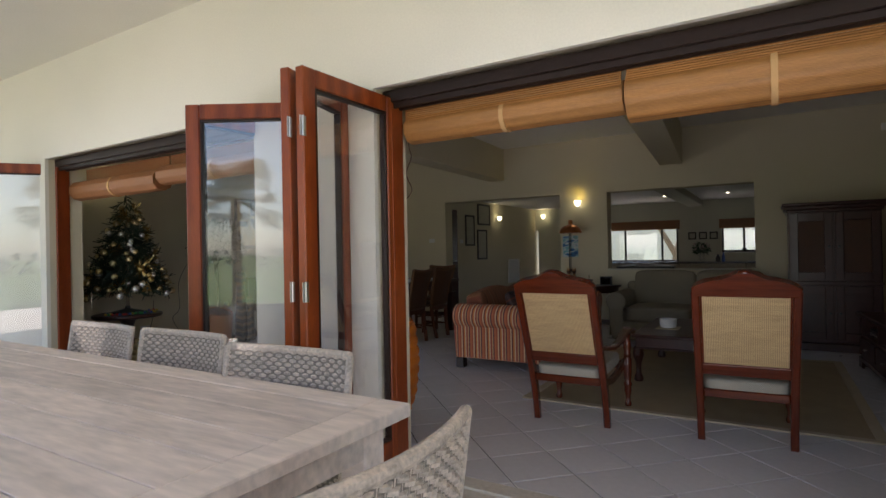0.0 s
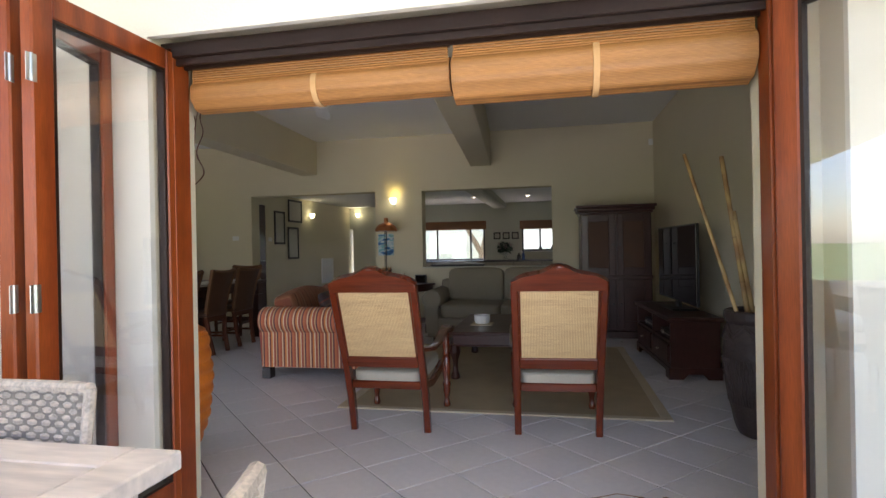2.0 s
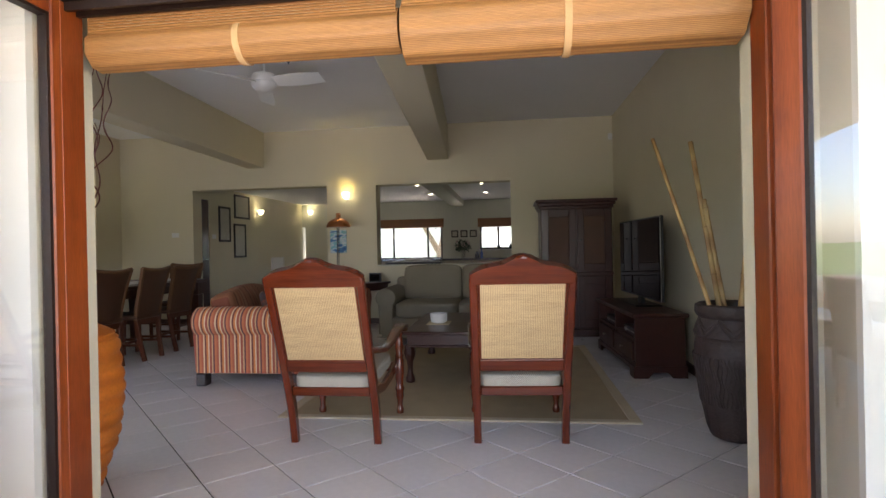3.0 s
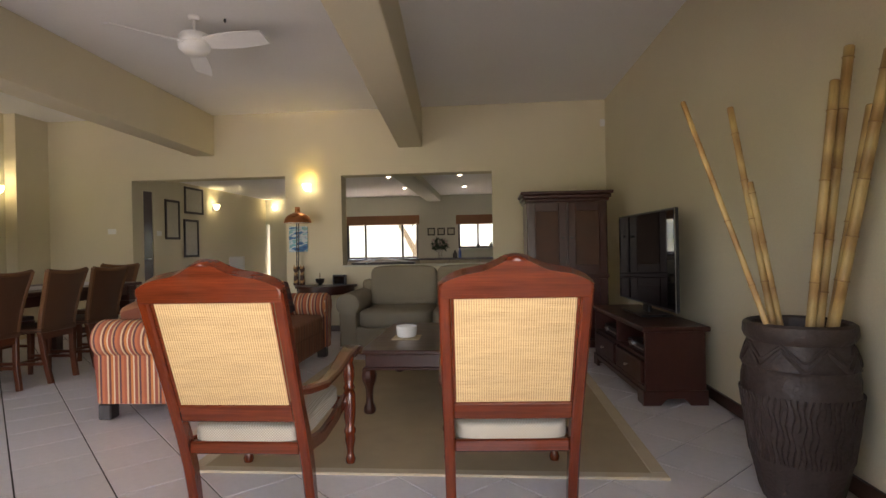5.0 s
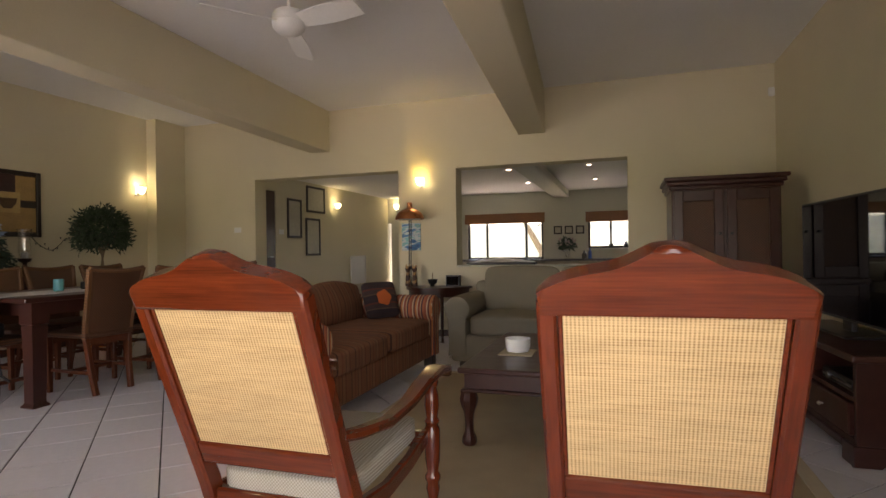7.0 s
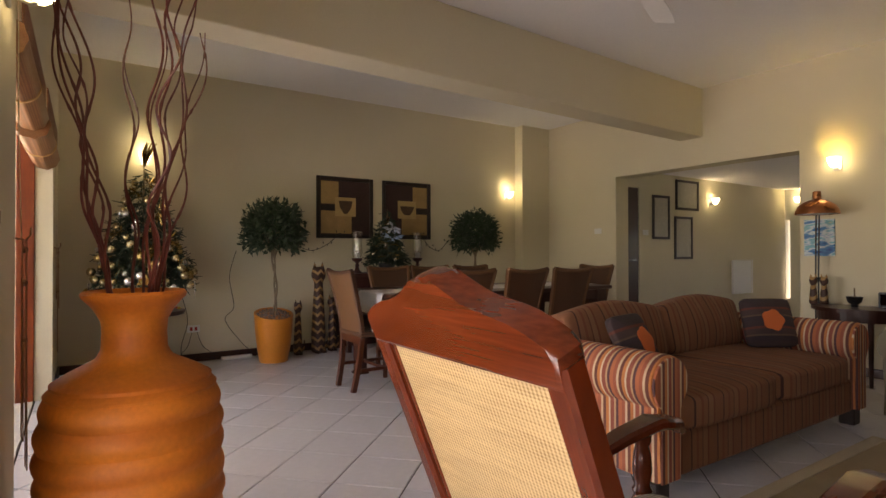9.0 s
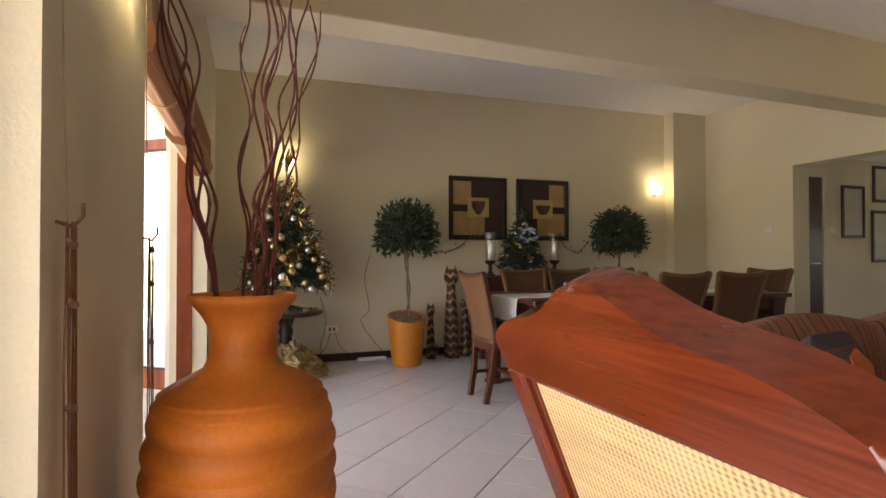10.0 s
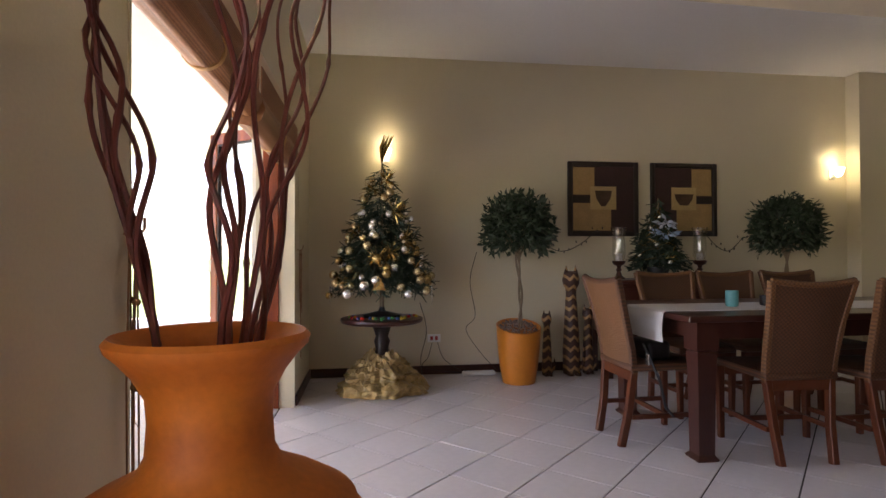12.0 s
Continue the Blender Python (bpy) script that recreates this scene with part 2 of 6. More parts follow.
# darker than the strands: shade of the gaps put into the colour
WICKER_GAP_SHADE = mat("wicker_gap_shade", (0.27, 0.225, 0.185), 0.9, vary=0.3, scale=20, fine=90)
CHROME = mat("steel", (0.6, 0.58, 0.55), 0.3, 1.0, vary=0.1)
BLACK = mat("black_plastic", (0.012, 0.012, 0.013), 0.35, vary=0.2)
SCREEN = mat("tv_screen", (0.004, 0.004, 0.005), -0.04, vary=0.05, bump=0)
CLAY = mat("dark_carved_clay", (0.05, 0.032, 0.027), 0.55, vary=0.3, scale=9, fine=60, bump=0.3)
POLE = pattern(mat("bamboo_pole", (0.5, 0.33, 0.12), 0.45, vary=0.22, scale=4, fine=40, bump=0.03, stretch=(3, 3, 0.5)), bands((0.36, 0.20, 0.07), (0.56, 0.38, 0.15), "Z", 1.4, 6))
TWIG = mat("red_brown_twig", (0.12, 0.022, 0.014), 0.45, vary=0.3, scale=10, fine=60)
LEAF = mat("dark_leaf", (0.028, 0.05, 0.022), 0.5, vary=0.4, scale=14, fine=50)
PINE = mat("fir_needles", (0.02, 0.038, 0.02), 0.6, vary=0.4, scale=14, fine=60)
BARK = mat("stem_bark", (0.22, 0.16, 0.10), 0.8, vary=0.3, scale=20, fine=80, bump=0.1)
GOLD = mat("gold_foil", (0.50, 0.35, 0.13), 0.24, 0.9, vary=0.2, scale=9, fine=60, bump=0.1)
SILVER = mat("silver_bauble", (0.75, 0.73, 0.68), 0.2, 0.8, vary=0.1)
WHITE = mat("white_plastic", (0.78, 0.77, 0.74), 0.45, vary=0.04)
LINEN = mat("white_linen", (0.72, 0.71, 0.70), 0.9, vary=0.05, scale=6, fine=200, bump=0.08)
COPPER = mat("copper", (0.50, 0.20, 0.09), 0.28, 1.0, vary=0.15, scale=8)
RATTAN = pattern(mat("brown_rattan", (0.2, 0.1, 0.05), 0.55, vary=0.2, scale=8, fine=120, bump=0.2), weave((0.038, 0.013, 0.005), (0.115, 0.043, 0.015), 0.011))
RATTAN_LIGHT = pattern(mat("honey_rattan", (0.4, 0.2, 0.1), 0.55, vary=0.2, scale=8, fine=120, bump=0.2), weave((0.075, 0.028, 0.009), (0.20, 0.086, 0.028), 0.011))
CHAIRWOOD = mat("chestnut_wood", (0.092, 0.023, 0.008), 0.38, vary=0.25, scale=6, fine=50, stretch=(2, 2, 0.5), spec=0.35, coat=0.1)
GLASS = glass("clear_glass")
GRASS = mat("lawn", (0.085, 0.13, 0.035), 0.9, vary=0.3, scale=0.6, fine=30, bump=0.3)
PAVER = mat("paving", (0.60, 0.55, 0.48), 0.8, vary=0.15, scale=3, fine=40, bump=0.1, per=0.1)
LAMP = mat("lamp_glass", (0.9, 0.8, 0.55), 0.4, vary=0.02, emit=7, emit_color=(0.92, 0.70, 0.11))
LAMP_WHITE = mat("lamp_glass_white", (0.9, 0.86, 0.75), 0.4, vary=0.02, emit=6.0, emit_color=(0.90, 0.93, 0.74))
LAMP_DIM = mat("lamp_glass_dim", (0.9, 0.86, 0.75), 0.4, vary=0.02, emit=2.5, emit_color=(0.92, 0.88, 0.62))
DOWNLIGHT = mat("downlight_glow", (0.9, 0.9, 0.8), 0.4, vary=0.02, emit=6, emit_color=(1, 0.88, 0.65))


# ---- mesh tools ----
def part(name, bm, material, parent=None, label="", smooth=False):
    me = bpy.data.meshes.new(name)
    bmesh.ops.recalc_face_normals(bm, faces=bm.faces)
    bm.to_mesh(me)
    bm.free()
    me.materials.append(material)
    if smooth:
        me.polygons.foreach_set("use_smooth", [True] * len(me.polygons))
        me.set_sharp_from_angle(angle=radians(40))
    ob = new(name, me)
    ob.parent = parent
    if label:
        ob["label"] = label
    return ob


def thing(name, m, label, category, group=""):
    ob = new(name)
    ob.empty_display_size = 0.1
    ob.matrix_world = m
    return tagged(ob, label, category, group)


def structure(name, bm, material, label=""):
    return tagged(part(name, bm, material), label, kind="structure")


def bx(*boxes, bevel=0.0, seg=1):
    """Boxes x0, y0, z0, x1, y1, z1 with softened edges in one bmesh."""
    out = bmesh.new()
    for x0, y0, z0, x1, y1, z1 in boxes:
        r = bmesh.ops.create_cube(out, size=1, matrix=Matrix.Translation(((x0 + x1) / 2, (y0 + y1) / 2, (z0 + z1) / 2)) @ Matrix.Diagonal((x1 - x0, y1 - y0, z1 - z0, 1)))
        if bevel:
            edges = list({e for v in r["verts"] for e in v.link_edges})
            bmesh.ops.bevel(out, geom=edges, offset=min(bevel, 0.45 * min(x1 - x0, y1 - y0, z1 - z0)), segments=seg, affect="EDGES", profile=0.5)
    return out


def lathe(profile, seg=28, wobble=None):
    """Turns a profile of (radius, height) round z; both ends closed."""
    bm = bmesh.new()
    rings = []
    for k, (r, z) in enumerate(profile):
        rings.append([bm.verts.new((math.cos(2 * math.pi * i / seg) * (r + (wobble(i, k) if wobble else 0)), math.sin(2 * math.pi * i / seg) * (r + (wobble(i, k) if wobble else 0)), z)) for i in range(seg)])
    for a, b in zip(rings, rings[1:]):
        for i in range(seg):
            bm.faces.new((a[i], a[(i + 1) % seg], b[(i + 1) % seg], b[i]))
    bm.faces.new(rings[0])
    bm.faces.new(rings[-1])
    return bm


def tube(points, radii, seg=8, bm=None):
    """A round bar along points; radii one number or one for each point."""
    bm = bm or bmesh.new()
    pts = [Vector(p) for p in points]
    if not isinstance(radii, (list, tuple)):
        radii = [radii] * len(pts)
    rings = []
    side = None
    for k, p in enumerate(pts):
        d = (pts[min(k + 1, len(pts) - 1)] - pts[max(k - 1, 0)]).normalized()
        if side is None:
            side = d.orthogonal().normalized()
        side = (side - d * side.dot(d)).normalized()
        up = d.cross(side)
        rings.append([bm.verts.new(p + radii[k] * (math.cos(2 * math.pi * i / seg) * side + math.sin(2 * math.pi * i / seg) * up)) for i in range(seg)])
    for a, b in zip(rings, rings[1:]):
        for i in range(seg):
            bm.faces.new((a[i], a[(i + 1) % seg], b[(i + 1) % seg], b[i]))
    bm.faces.new(rings[0])
    bm.faces.new(rings[-1])
    return bm


def sweep(sections):
    """Joins rings of points (all alike in number) into a closed bar."""
    bm = bmesh.new()
    rings = [[bm.verts.new(p) for p in s] for s in sections]
    n = len(rings[0])
    for a, b in zip(rings, rings[1:]):
        for i in range(n):
            bm.faces.new((a[i], a[(i + 1) % n], b[(i + 1) % n], b[i]))
    bm.faces.new(rings[0])
    bm.faces.new(rings[-1])
    return bm


def rect_bar(points, w, h, bevel=0.006):
    """A bar of rectangular section: w across x, h across the bar in the yz plane."""
    secs = []
    pts = [Vector(p) for p in points]
    for k, p in enumerate(pts):
        d = (pts[min(k + 1, len(pts) - 1)] - pts[max(k - 1, 0)]).normalized()
        ww = w[k] if isinstance(w, (list, tuple)) else w
        hh = h[k] if isinstance(h, (list, tuple)) else h
        nrm = Vector((0, -d.z, d.y)).normalized()
        c = bevel
        ring = []
        for sx, sn in ((-1, -1), (1, -1), (1, 1), (-1, 1)):
            cx, cn = sx * ww / 2, sn * hh / 2
            first, second = ((cx, cn - sn * c), (cx - sx * c, cn))
            if sx * sn > 0:
                first, second = second, first
            for a, b in ((second, first) if (sx, sn) in ((-1, -1), (1, 1), (1, -1), (-1, 1)) else (first, second)):
                ring.append(p + Vector((a, 0, 0)) + nrm * b)
        secs.append(ring)
    return sweep(secs)


def prism(outline, t, place=lambda u, v, w: (u, w, v), bevel=0.006):
    """A flat board with a drawn outline and thickness t."""
    bm = bmesh.new()
    a = [bm.verts.new(place(u, v, -t / 2)) for u, v in outline]
    b = [bm.verts.new(place(u, v, t / 2)) for u, v in outline]
    n = len(outline)
    fa, fb = bm.faces.new(a), bm.faces.new(b)
    for i in range(n):
        bm.faces.new((a[i], a[(i + 1) % n], b[(i + 1) % n], b[i]))
    if bevel:
        bmesh.ops.bevel(bm, geom=list(fa.edges) + list(fb.edges), offset=bevel, segments=2, affect="EDGES", profile=0.5)
    return bm


def pillow(w, d, h, n=14, puff=0.5):
    """A soft upholstered block, w by d by h, its base at z 0."""
    bm = bmesh.new()
    bmesh.ops.create_cube(bm, size=2)
    bmesh.ops.subdivide_edges(bm, edges=bm.edges[:], cuts=n, use_grid_fill=True)
    e = 0.16
    for v in bm.verts:
        x, y, z = v.co
        q = Vector((math.copysign(abs(x) ** 1.0, x), y, z))
        m = max(abs(x), abs(y), abs(z))
        s = (abs(x) ** 8 + abs(y) ** 8 + abs(z) ** 8) ** (1 / 8)
        q = q * (m / s if s else 1)
        bulge = puff * (1 - min(1, x * x)) * (1 - min(1, y * y)) * 0.25
        v.co = (q.x * w / 2, q.y * d / 2, (q.z * (1 + bulge) + 1) * h / 2)
    return bm


def move(bm, m):
    bmesh.ops.transform(bm, matrix=m, verts=bm.verts)
    return bm


# ---- the room ----
XW, XE, YN, YF, H = -6.51, 1.165, 7.0, 1.10, 2.91
TH = 0.24
OP = (-5.146, -2.998, 2.068)                     # passage opening
PT = (-2.243, -0.268, 0.85, 2.055)               # kitchen hatch
LIV, DIN, YO, HEAD = (-1.92, 0.505), (-5.58, -2.865), 0.80, 2.052

wall_north = structure("wall_north", bx((XW - TH, YN, 0, OP[0], YN + TH, 3.05), (OP[0], YN, OP[2], OP[1], YN + TH, 3.05), (OP[1], YN, 0, PT[0], YN + TH, 3.05), (PT[0], YN, 0, PT[1], YN + TH, PT[2]), (PT[0], YN, PT[3], PT[1], YN + TH, 3.05), (PT[1], YN, 0, XE + TH, YN + TH, 3.05)), PLASTER)
wall_west = structure("wall_west", bx((XW - TH, YO, 0, XW, YN, 3.05), (XW, 6.48, 0, -6.35, YN, H)), PLASTER)
SKEW = 0.07                                       # the east wall runs this far out by the front
wall_east = structure("wall_east", prism([(XE + SKEW, YF), (XE + SKEW + TH, YF), (XE + TH, YN), (XE, YN)], 3.05, place=lambda u, v, w: (u, v, 1.525 + w), bevel=0), PLASTER)
wall_front = structure("wall_front", bx((-12, YO + 0.03, 0, XW - TH, YF, 3.05), (XW - TH, YO + 0.03, 0, XW, YF, 3.05), (XW, YO + 0.03, 0, DIN[0], YF, 3.05), (DIN[0], YO + 0.03, HEAD + 0.06, DIN[1], YF, 3.05), (DIN[1], YO + 0.03, 0, LIV[0], YF, 3.05), (LIV[0], YO + 0.03, HEAD + 0.06, LIV[1], YF, 3.05), (LIV[1], 0.995, 0, XE + TH, YF, 3.05), (0.70, YO + 0.03, 0, XE + TH, 0.995, 3.05), (LIV[1], YO + 0.03, HEAD + 0.06, 0.70, 0.995, 3.05), (XE + TH, YO + 0.03, 0, 5, YF, 3.05)), PLASTER)
for piece in ((-12, YO, 0, DIN[0], YO + 0.03, 3.05), (DIN[0], YO, HEAD + 0.02, DIN[1], YO + 0.03, 3.05), (DIN[1], YO, 0, LIV[0], YO + 0.03, 3.05), (LIV[0], YO, HEAD + 0.02, 0.70, YO + 0.03, 3.05), (0.70, YO, 0, 5, YO + 0.03, 3.05)):
    structure("wall_front_outside", bx(piece), PLASTER_OUT)
ceiling = structure("ceiling", bx((XW, YF, H, XE + SKEW, YN, H + 0.13)), CEIL)
def beam(name, x0, x1, z, shift):
    """A plastered downstand beam, running shift metres to the east on its way to the front wall."""
    structure(name, prism([(x0 + shift, YF), (x1 + shift, YF), (x1, YN), (x0, YN)], H - z, place=lambda u, v, w: (u, v, (H + z) / 2 + w), bevel=0.01), PLASTER)


beam("beam_west", -4.245, -3.97, 2.37, 0.25)
beam("beam_east", -1.47, -1.16, 2.39, 0.41)
structure("baseboard", bx((XW, YF, 0.006, XW + 0.018, 6.48, 0.085), (-6.35, YN - 0.018, 0.006, OP[0], YN, 0.085), (OP[1], YN - 0.018, 0.006, XE - 0.018, YN, 0.085), (XW + 0.018, YF, 0.006, DIN[0] - 0.02, YF + 0.018, 0.085), (DIN[1] + 0.02, YF, 0.006, LIV[0] - 0.02, YF + 0.018, 0.085), bevel=0.004), DARKWOOD)
structure("baseboard_east", prism([(XE + SKEW - 0.018, YF), (XE + SKEW, YF), (XE, YN - 0.018), (XE - 0.018, YN - 0.018)], 0.079, place=lambda u, v, w: (u, v, 0.0455 + w), bevel=0.003), DARKWOOD)

# the kitchen and the passage behind the north wall
KY, KH = 11.5, 2.19
W1, W2 = (-3.38, -1.83, 0.86, 1.68), (-0.97, -0.10, 1.06, 1.66)
structure("wall_kitchen", bx((-6.4, KY, 0, -5.165, KY + 0.2, 2.6), (-5.165, KY, 0, -5.09, KY + 0.2, 0.3), (-5.165, KY, 1.66, -5.09, KY + 0.2, 2.6), (-5.09, KY, 0, W1[0], KY + 0.2, 2.6), (W1[0], KY, 0, W1[1], KY + 0.2, W1[2]), (W1[0], KY, W1[3], W1[1], KY + 0.2, 2.6), (W1[1], KY, 0, W2[0], KY + 0.2, 2.6), (W2[0], KY, 0, W2[1], KY + 0.2, W2[2]), (W2[0], KY, W2[3], W2[1], KY + 0.2, 2.6), (W2[1], KY, 0, 1.6, KY + 0.2, 2.6)), KITCHEN)
structure("wall_passage", bx((-5.4, 7.50, 0, -5.17, KY, 2.6)), PLASTER)
structure("wall_passage_lintel", bx((-5.4, 7.24, 1.97, -5.17, 7.50, 2.6)), PLASTER)
structure("wall_kitchen_east", bx((1.4, 7.24, 0, 1.6, KY, 2.6)), PLASTER)
structure("wall_room_behind", bx((-6.4, 7.24, 0, -6.2, KY, 2.6)), PLASTER)
structure("ceiling_kitchen", bx((-6.4, YN + TH, KH, 1.6, KY, KH + 0.12)), CEIL)
structure("beam_kitchen", bx((-1.62, YN + TH, KH - 0.13, -1.32, KY, KH), bevel=0.01), KITCHEN)
structure("floor_kitchen", bx((-6.4, YN + TH, -0.1, 1.6, KY + 0.2, 0.0)), TILE)

# outside
structure("ground", bx((-300, -600, -0.6, 300, 300, -0.16)), GRASS)
# Paving beyond the roof edge is added, out of view, to bounce sunlight.
structure("patio_slab", bx((-12, -8.0, -0.15, 8, YO + 0.1, -0.012)), PAVER)
structure("roof_veranda", bx((-12, -2.9, H, 5, YO, H + 0.12)), PLASTER_OUT)
structure("roof", bx((-12, -3.0, 3.06, 5, KY + 0.4, 3.2)), PLASTER_OUT)
structure("floor", bx((XW - 0.1, YO + 0.1, -0.1, XE + 0.1, YN + TH, -0.006)), GROUT)


# ---- folding doors, frames and blinds ----
def door_leaf(p, q, label, z0=0.02, z1=2.033):
    """A glazed folding leaf from p to q (plan), hinged at p."""
    p, q = Vector((*p, 0)), Vector((*q, 0))
    w = (q - p).length
    ob = thing("folding_door", Matrix.Translation(p) @ Matrix.Rotation(math.atan2(q.y - p.y, q.x - p.x), 4, "Z"), label, "door", "folding glazed doors")
    s, t = 0.085, 0.024
    part("stile", bx((0.004, -t, z0, s, t, z1), bevel=0.006), DOORWOOD, ob)
    part("stile", bx((w - s, -t, z0, w - 0.004, t, z1), bevel=0.006), DOORWOOD, ob)
    part("top_rail", bx((s, -t + 0.001, z1 - 0.085, w - s, t - 0.001, z1), bevel=0.004), DOORWOOD, ob)
    part("bottom_rail", bx((s, -t + 0.001, z0, w - s, t - 0.001, z0 + 0.16), bevel=0.004), DOORWOOD, ob)
    beads = bx((s, -t + 0.006, z0 + 0.16, s + 0.012, t - 0.006, z1 - 0.085), (w - s - 0.012, -t + 0.006, z0 + 0.16, w - s, t - 0.006, z1 - 0.085), (s + 0.012, -t + 0.006, z1 - 0.097, w - s - 0.012, t - 0.006, z1 - 0.085), (s + 0.012, -t + 0.006, z0 + 0.16, w - s - 0.012, t - 0.006, z0 + 0.172))
    part("glazing_bead", beads, TRACK, ob)
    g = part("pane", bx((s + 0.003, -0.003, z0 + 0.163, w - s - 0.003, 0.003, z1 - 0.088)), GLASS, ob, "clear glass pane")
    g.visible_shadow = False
    for z in (0.28, 1.02, 1.76):
        h = part("hinge", bx((w - 0.02, t, z - 0.045, w - 0.002, t + 0.003, z + 0.045), (w + 0.002, t, z - 0.045, w + 0.018, t + 0.003, z + 0.045), bevel=0.001), CHROME, ob, "steel butt hinge")
        part("pin", tube([(w, t + 0.004, z - 0.045), (w, t + 0.004, z + 0.045)], 0.005, 8), CHROME, h)
    return ob


door_leaf((-1.885, 0.93), (-1.90, 0.235), "open red-brown wooden folding door with one glass pane")
door_leaf((-2.11, 0.79), (-1.968, 0.215), "red-brown wooden folding door folded back against its neighbour")
door_leaf((-2.86, 0.93), (-2.915, 0.385), "open red-brown glazed folding door of the dining side")
door_leaf((-2.90, 0.362), (-2.33, 0.69), "half-open red-brown glazed folding door reflecting palms")
door_leaf((-5.585, 0.92), (-5.98, 0.42), "red-brown glazed folding door opened against the facade")
door_leaf((0.50, 0.853), (0.948, 0.353), "open red-brown wooden folding door beside the living room")


def door_frame(name, x0, x1):
    ob = tagged(thing(name, pose(0, 0, 0), "dark red-brown wooden frame of folding doors", "door frame"), kind="structure")
    part("jamb", bx((x0, 0.88, -0.005, x0 + 0.06, 0.99, HEAD), bevel=0.005), DOORWOOD, ob)
    part("jamb", bx((x1 - 0.06, 0.88, -0.005, x1, 0.99, HEAD), bevel=0.005), DOORWOOD, ob)
    part("head", bx((x0, 0.88, HEAD - 0.045, x1, 0.99, HEAD + 0.02), bevel=0.004), TRACK, ob)
    part("track", bx((x0 + 0.06, 0.90, HEAD - 0.075, x1 - 0.06, 0.915, HEAD - 0.045), (x0 + 0.06, 0.955, HEAD - 0.075, x1 - 0.06, 0.97, HEAD - 0.045)), TRACK, ob)
    part("sill", bx((x0 + 0.06, 0.88, -0.012, x1 - 0.06, 0.99, 0.004), bevel=0.003), PAVER, ob)


door_frame("door_1", -1.92, 0.553)
door_frame("door_2", -5.62, -2.84)


def rolled_blind(x0, x1, z, r, y, label, skin=None, side=-1):
    """A bamboo roll-up blind, mostly rolled up under the head."""
    skin = skin or BAMBOO
    ob = thing("bamboo_blind", pose(0, 0, 0), label, "blind", "rolled bamboo blinds")
    n = 40
    prof = []
    for k in range(n):
        a = 2 * math.pi * k / n
        rr = r * (1 + 0.035 * math.cos(9 * a)) * (1 + 0.03 * math.sin(a))
        prof.append((y + rr * math.cos(a), z + rr * math.sin(a)))
    secs = [[(x, yy, zz) for yy, zz in prof] for x in (x0, x0 + 0.012, (x0 + x1) / 2, x1 - 0.012, x1)]
    part("roll", sweep(secs), skin, ob, "rolled honey-coloured bamboo slats", True)
    part("spiral", tube([(x0 - 0.002, y + (r - 0.012) * (1 - k / 50) * math.cos(k * 0.42), z + (r - 0.012) * (1 - k / 50) * math.sin(k * 0.42)) for k in range(44)], 0.004, 5), BAMBOO_IN, ob)
    slats = bmesh.new()
    zz = z + r * 0.4
    while zz < HEAD - 0.05:
        tube([(x0 + 0.006, y + side * r * 0.80, zz), (x1 - 0.006, y + side * r * 0.80, zz)], 0.005, 5, slats)
        zz += 0.0105
    tagged(part("slats", slats, skin, ob), kind="stuff")
    for f in (0.5,):
        x = x0 + (x1 - x0) * f
        ring = [[(x + dx, y + (r * 1.045 + 0.001) * math.cos(2 * math.pi * k / 24), z + (r * 1.045 + 0.001) * math.sin(2 * math.pi * k / 24)) for k in range(24)] for dx in (-0.012, 0.012)]
        part("tape", sweep(ring), TAPE, ob, "tan cotton tape", True)
    part("hanging_board", bx((x0, y - 0.085, HEAD - 0.062, x1, y - 0.035, HEAD - 0.048)), BAMBOO_IN, ob)
    return ob


rolled_blind(-1.85, -0.66, 1.877, 0.077, 1.055, "bamboo blind rolled up above the open doors")
rolled_blind(-0.645, 0.485, 1.868, 0.109, 1.055, "thicker bamboo blind rolled up above the open doors")
rolled_blind(-4.22, -2.90, 1.83, 0.075, 1.055, "bamboo blind rolled up above the dining doors", BAMBOO_IN, 1)
rolled_blind(-5.54, -4.24, 1.80, 0.085, 1.055, "thick bamboo blind rolled up above the dining doors", BAMBOO_IN, 1)


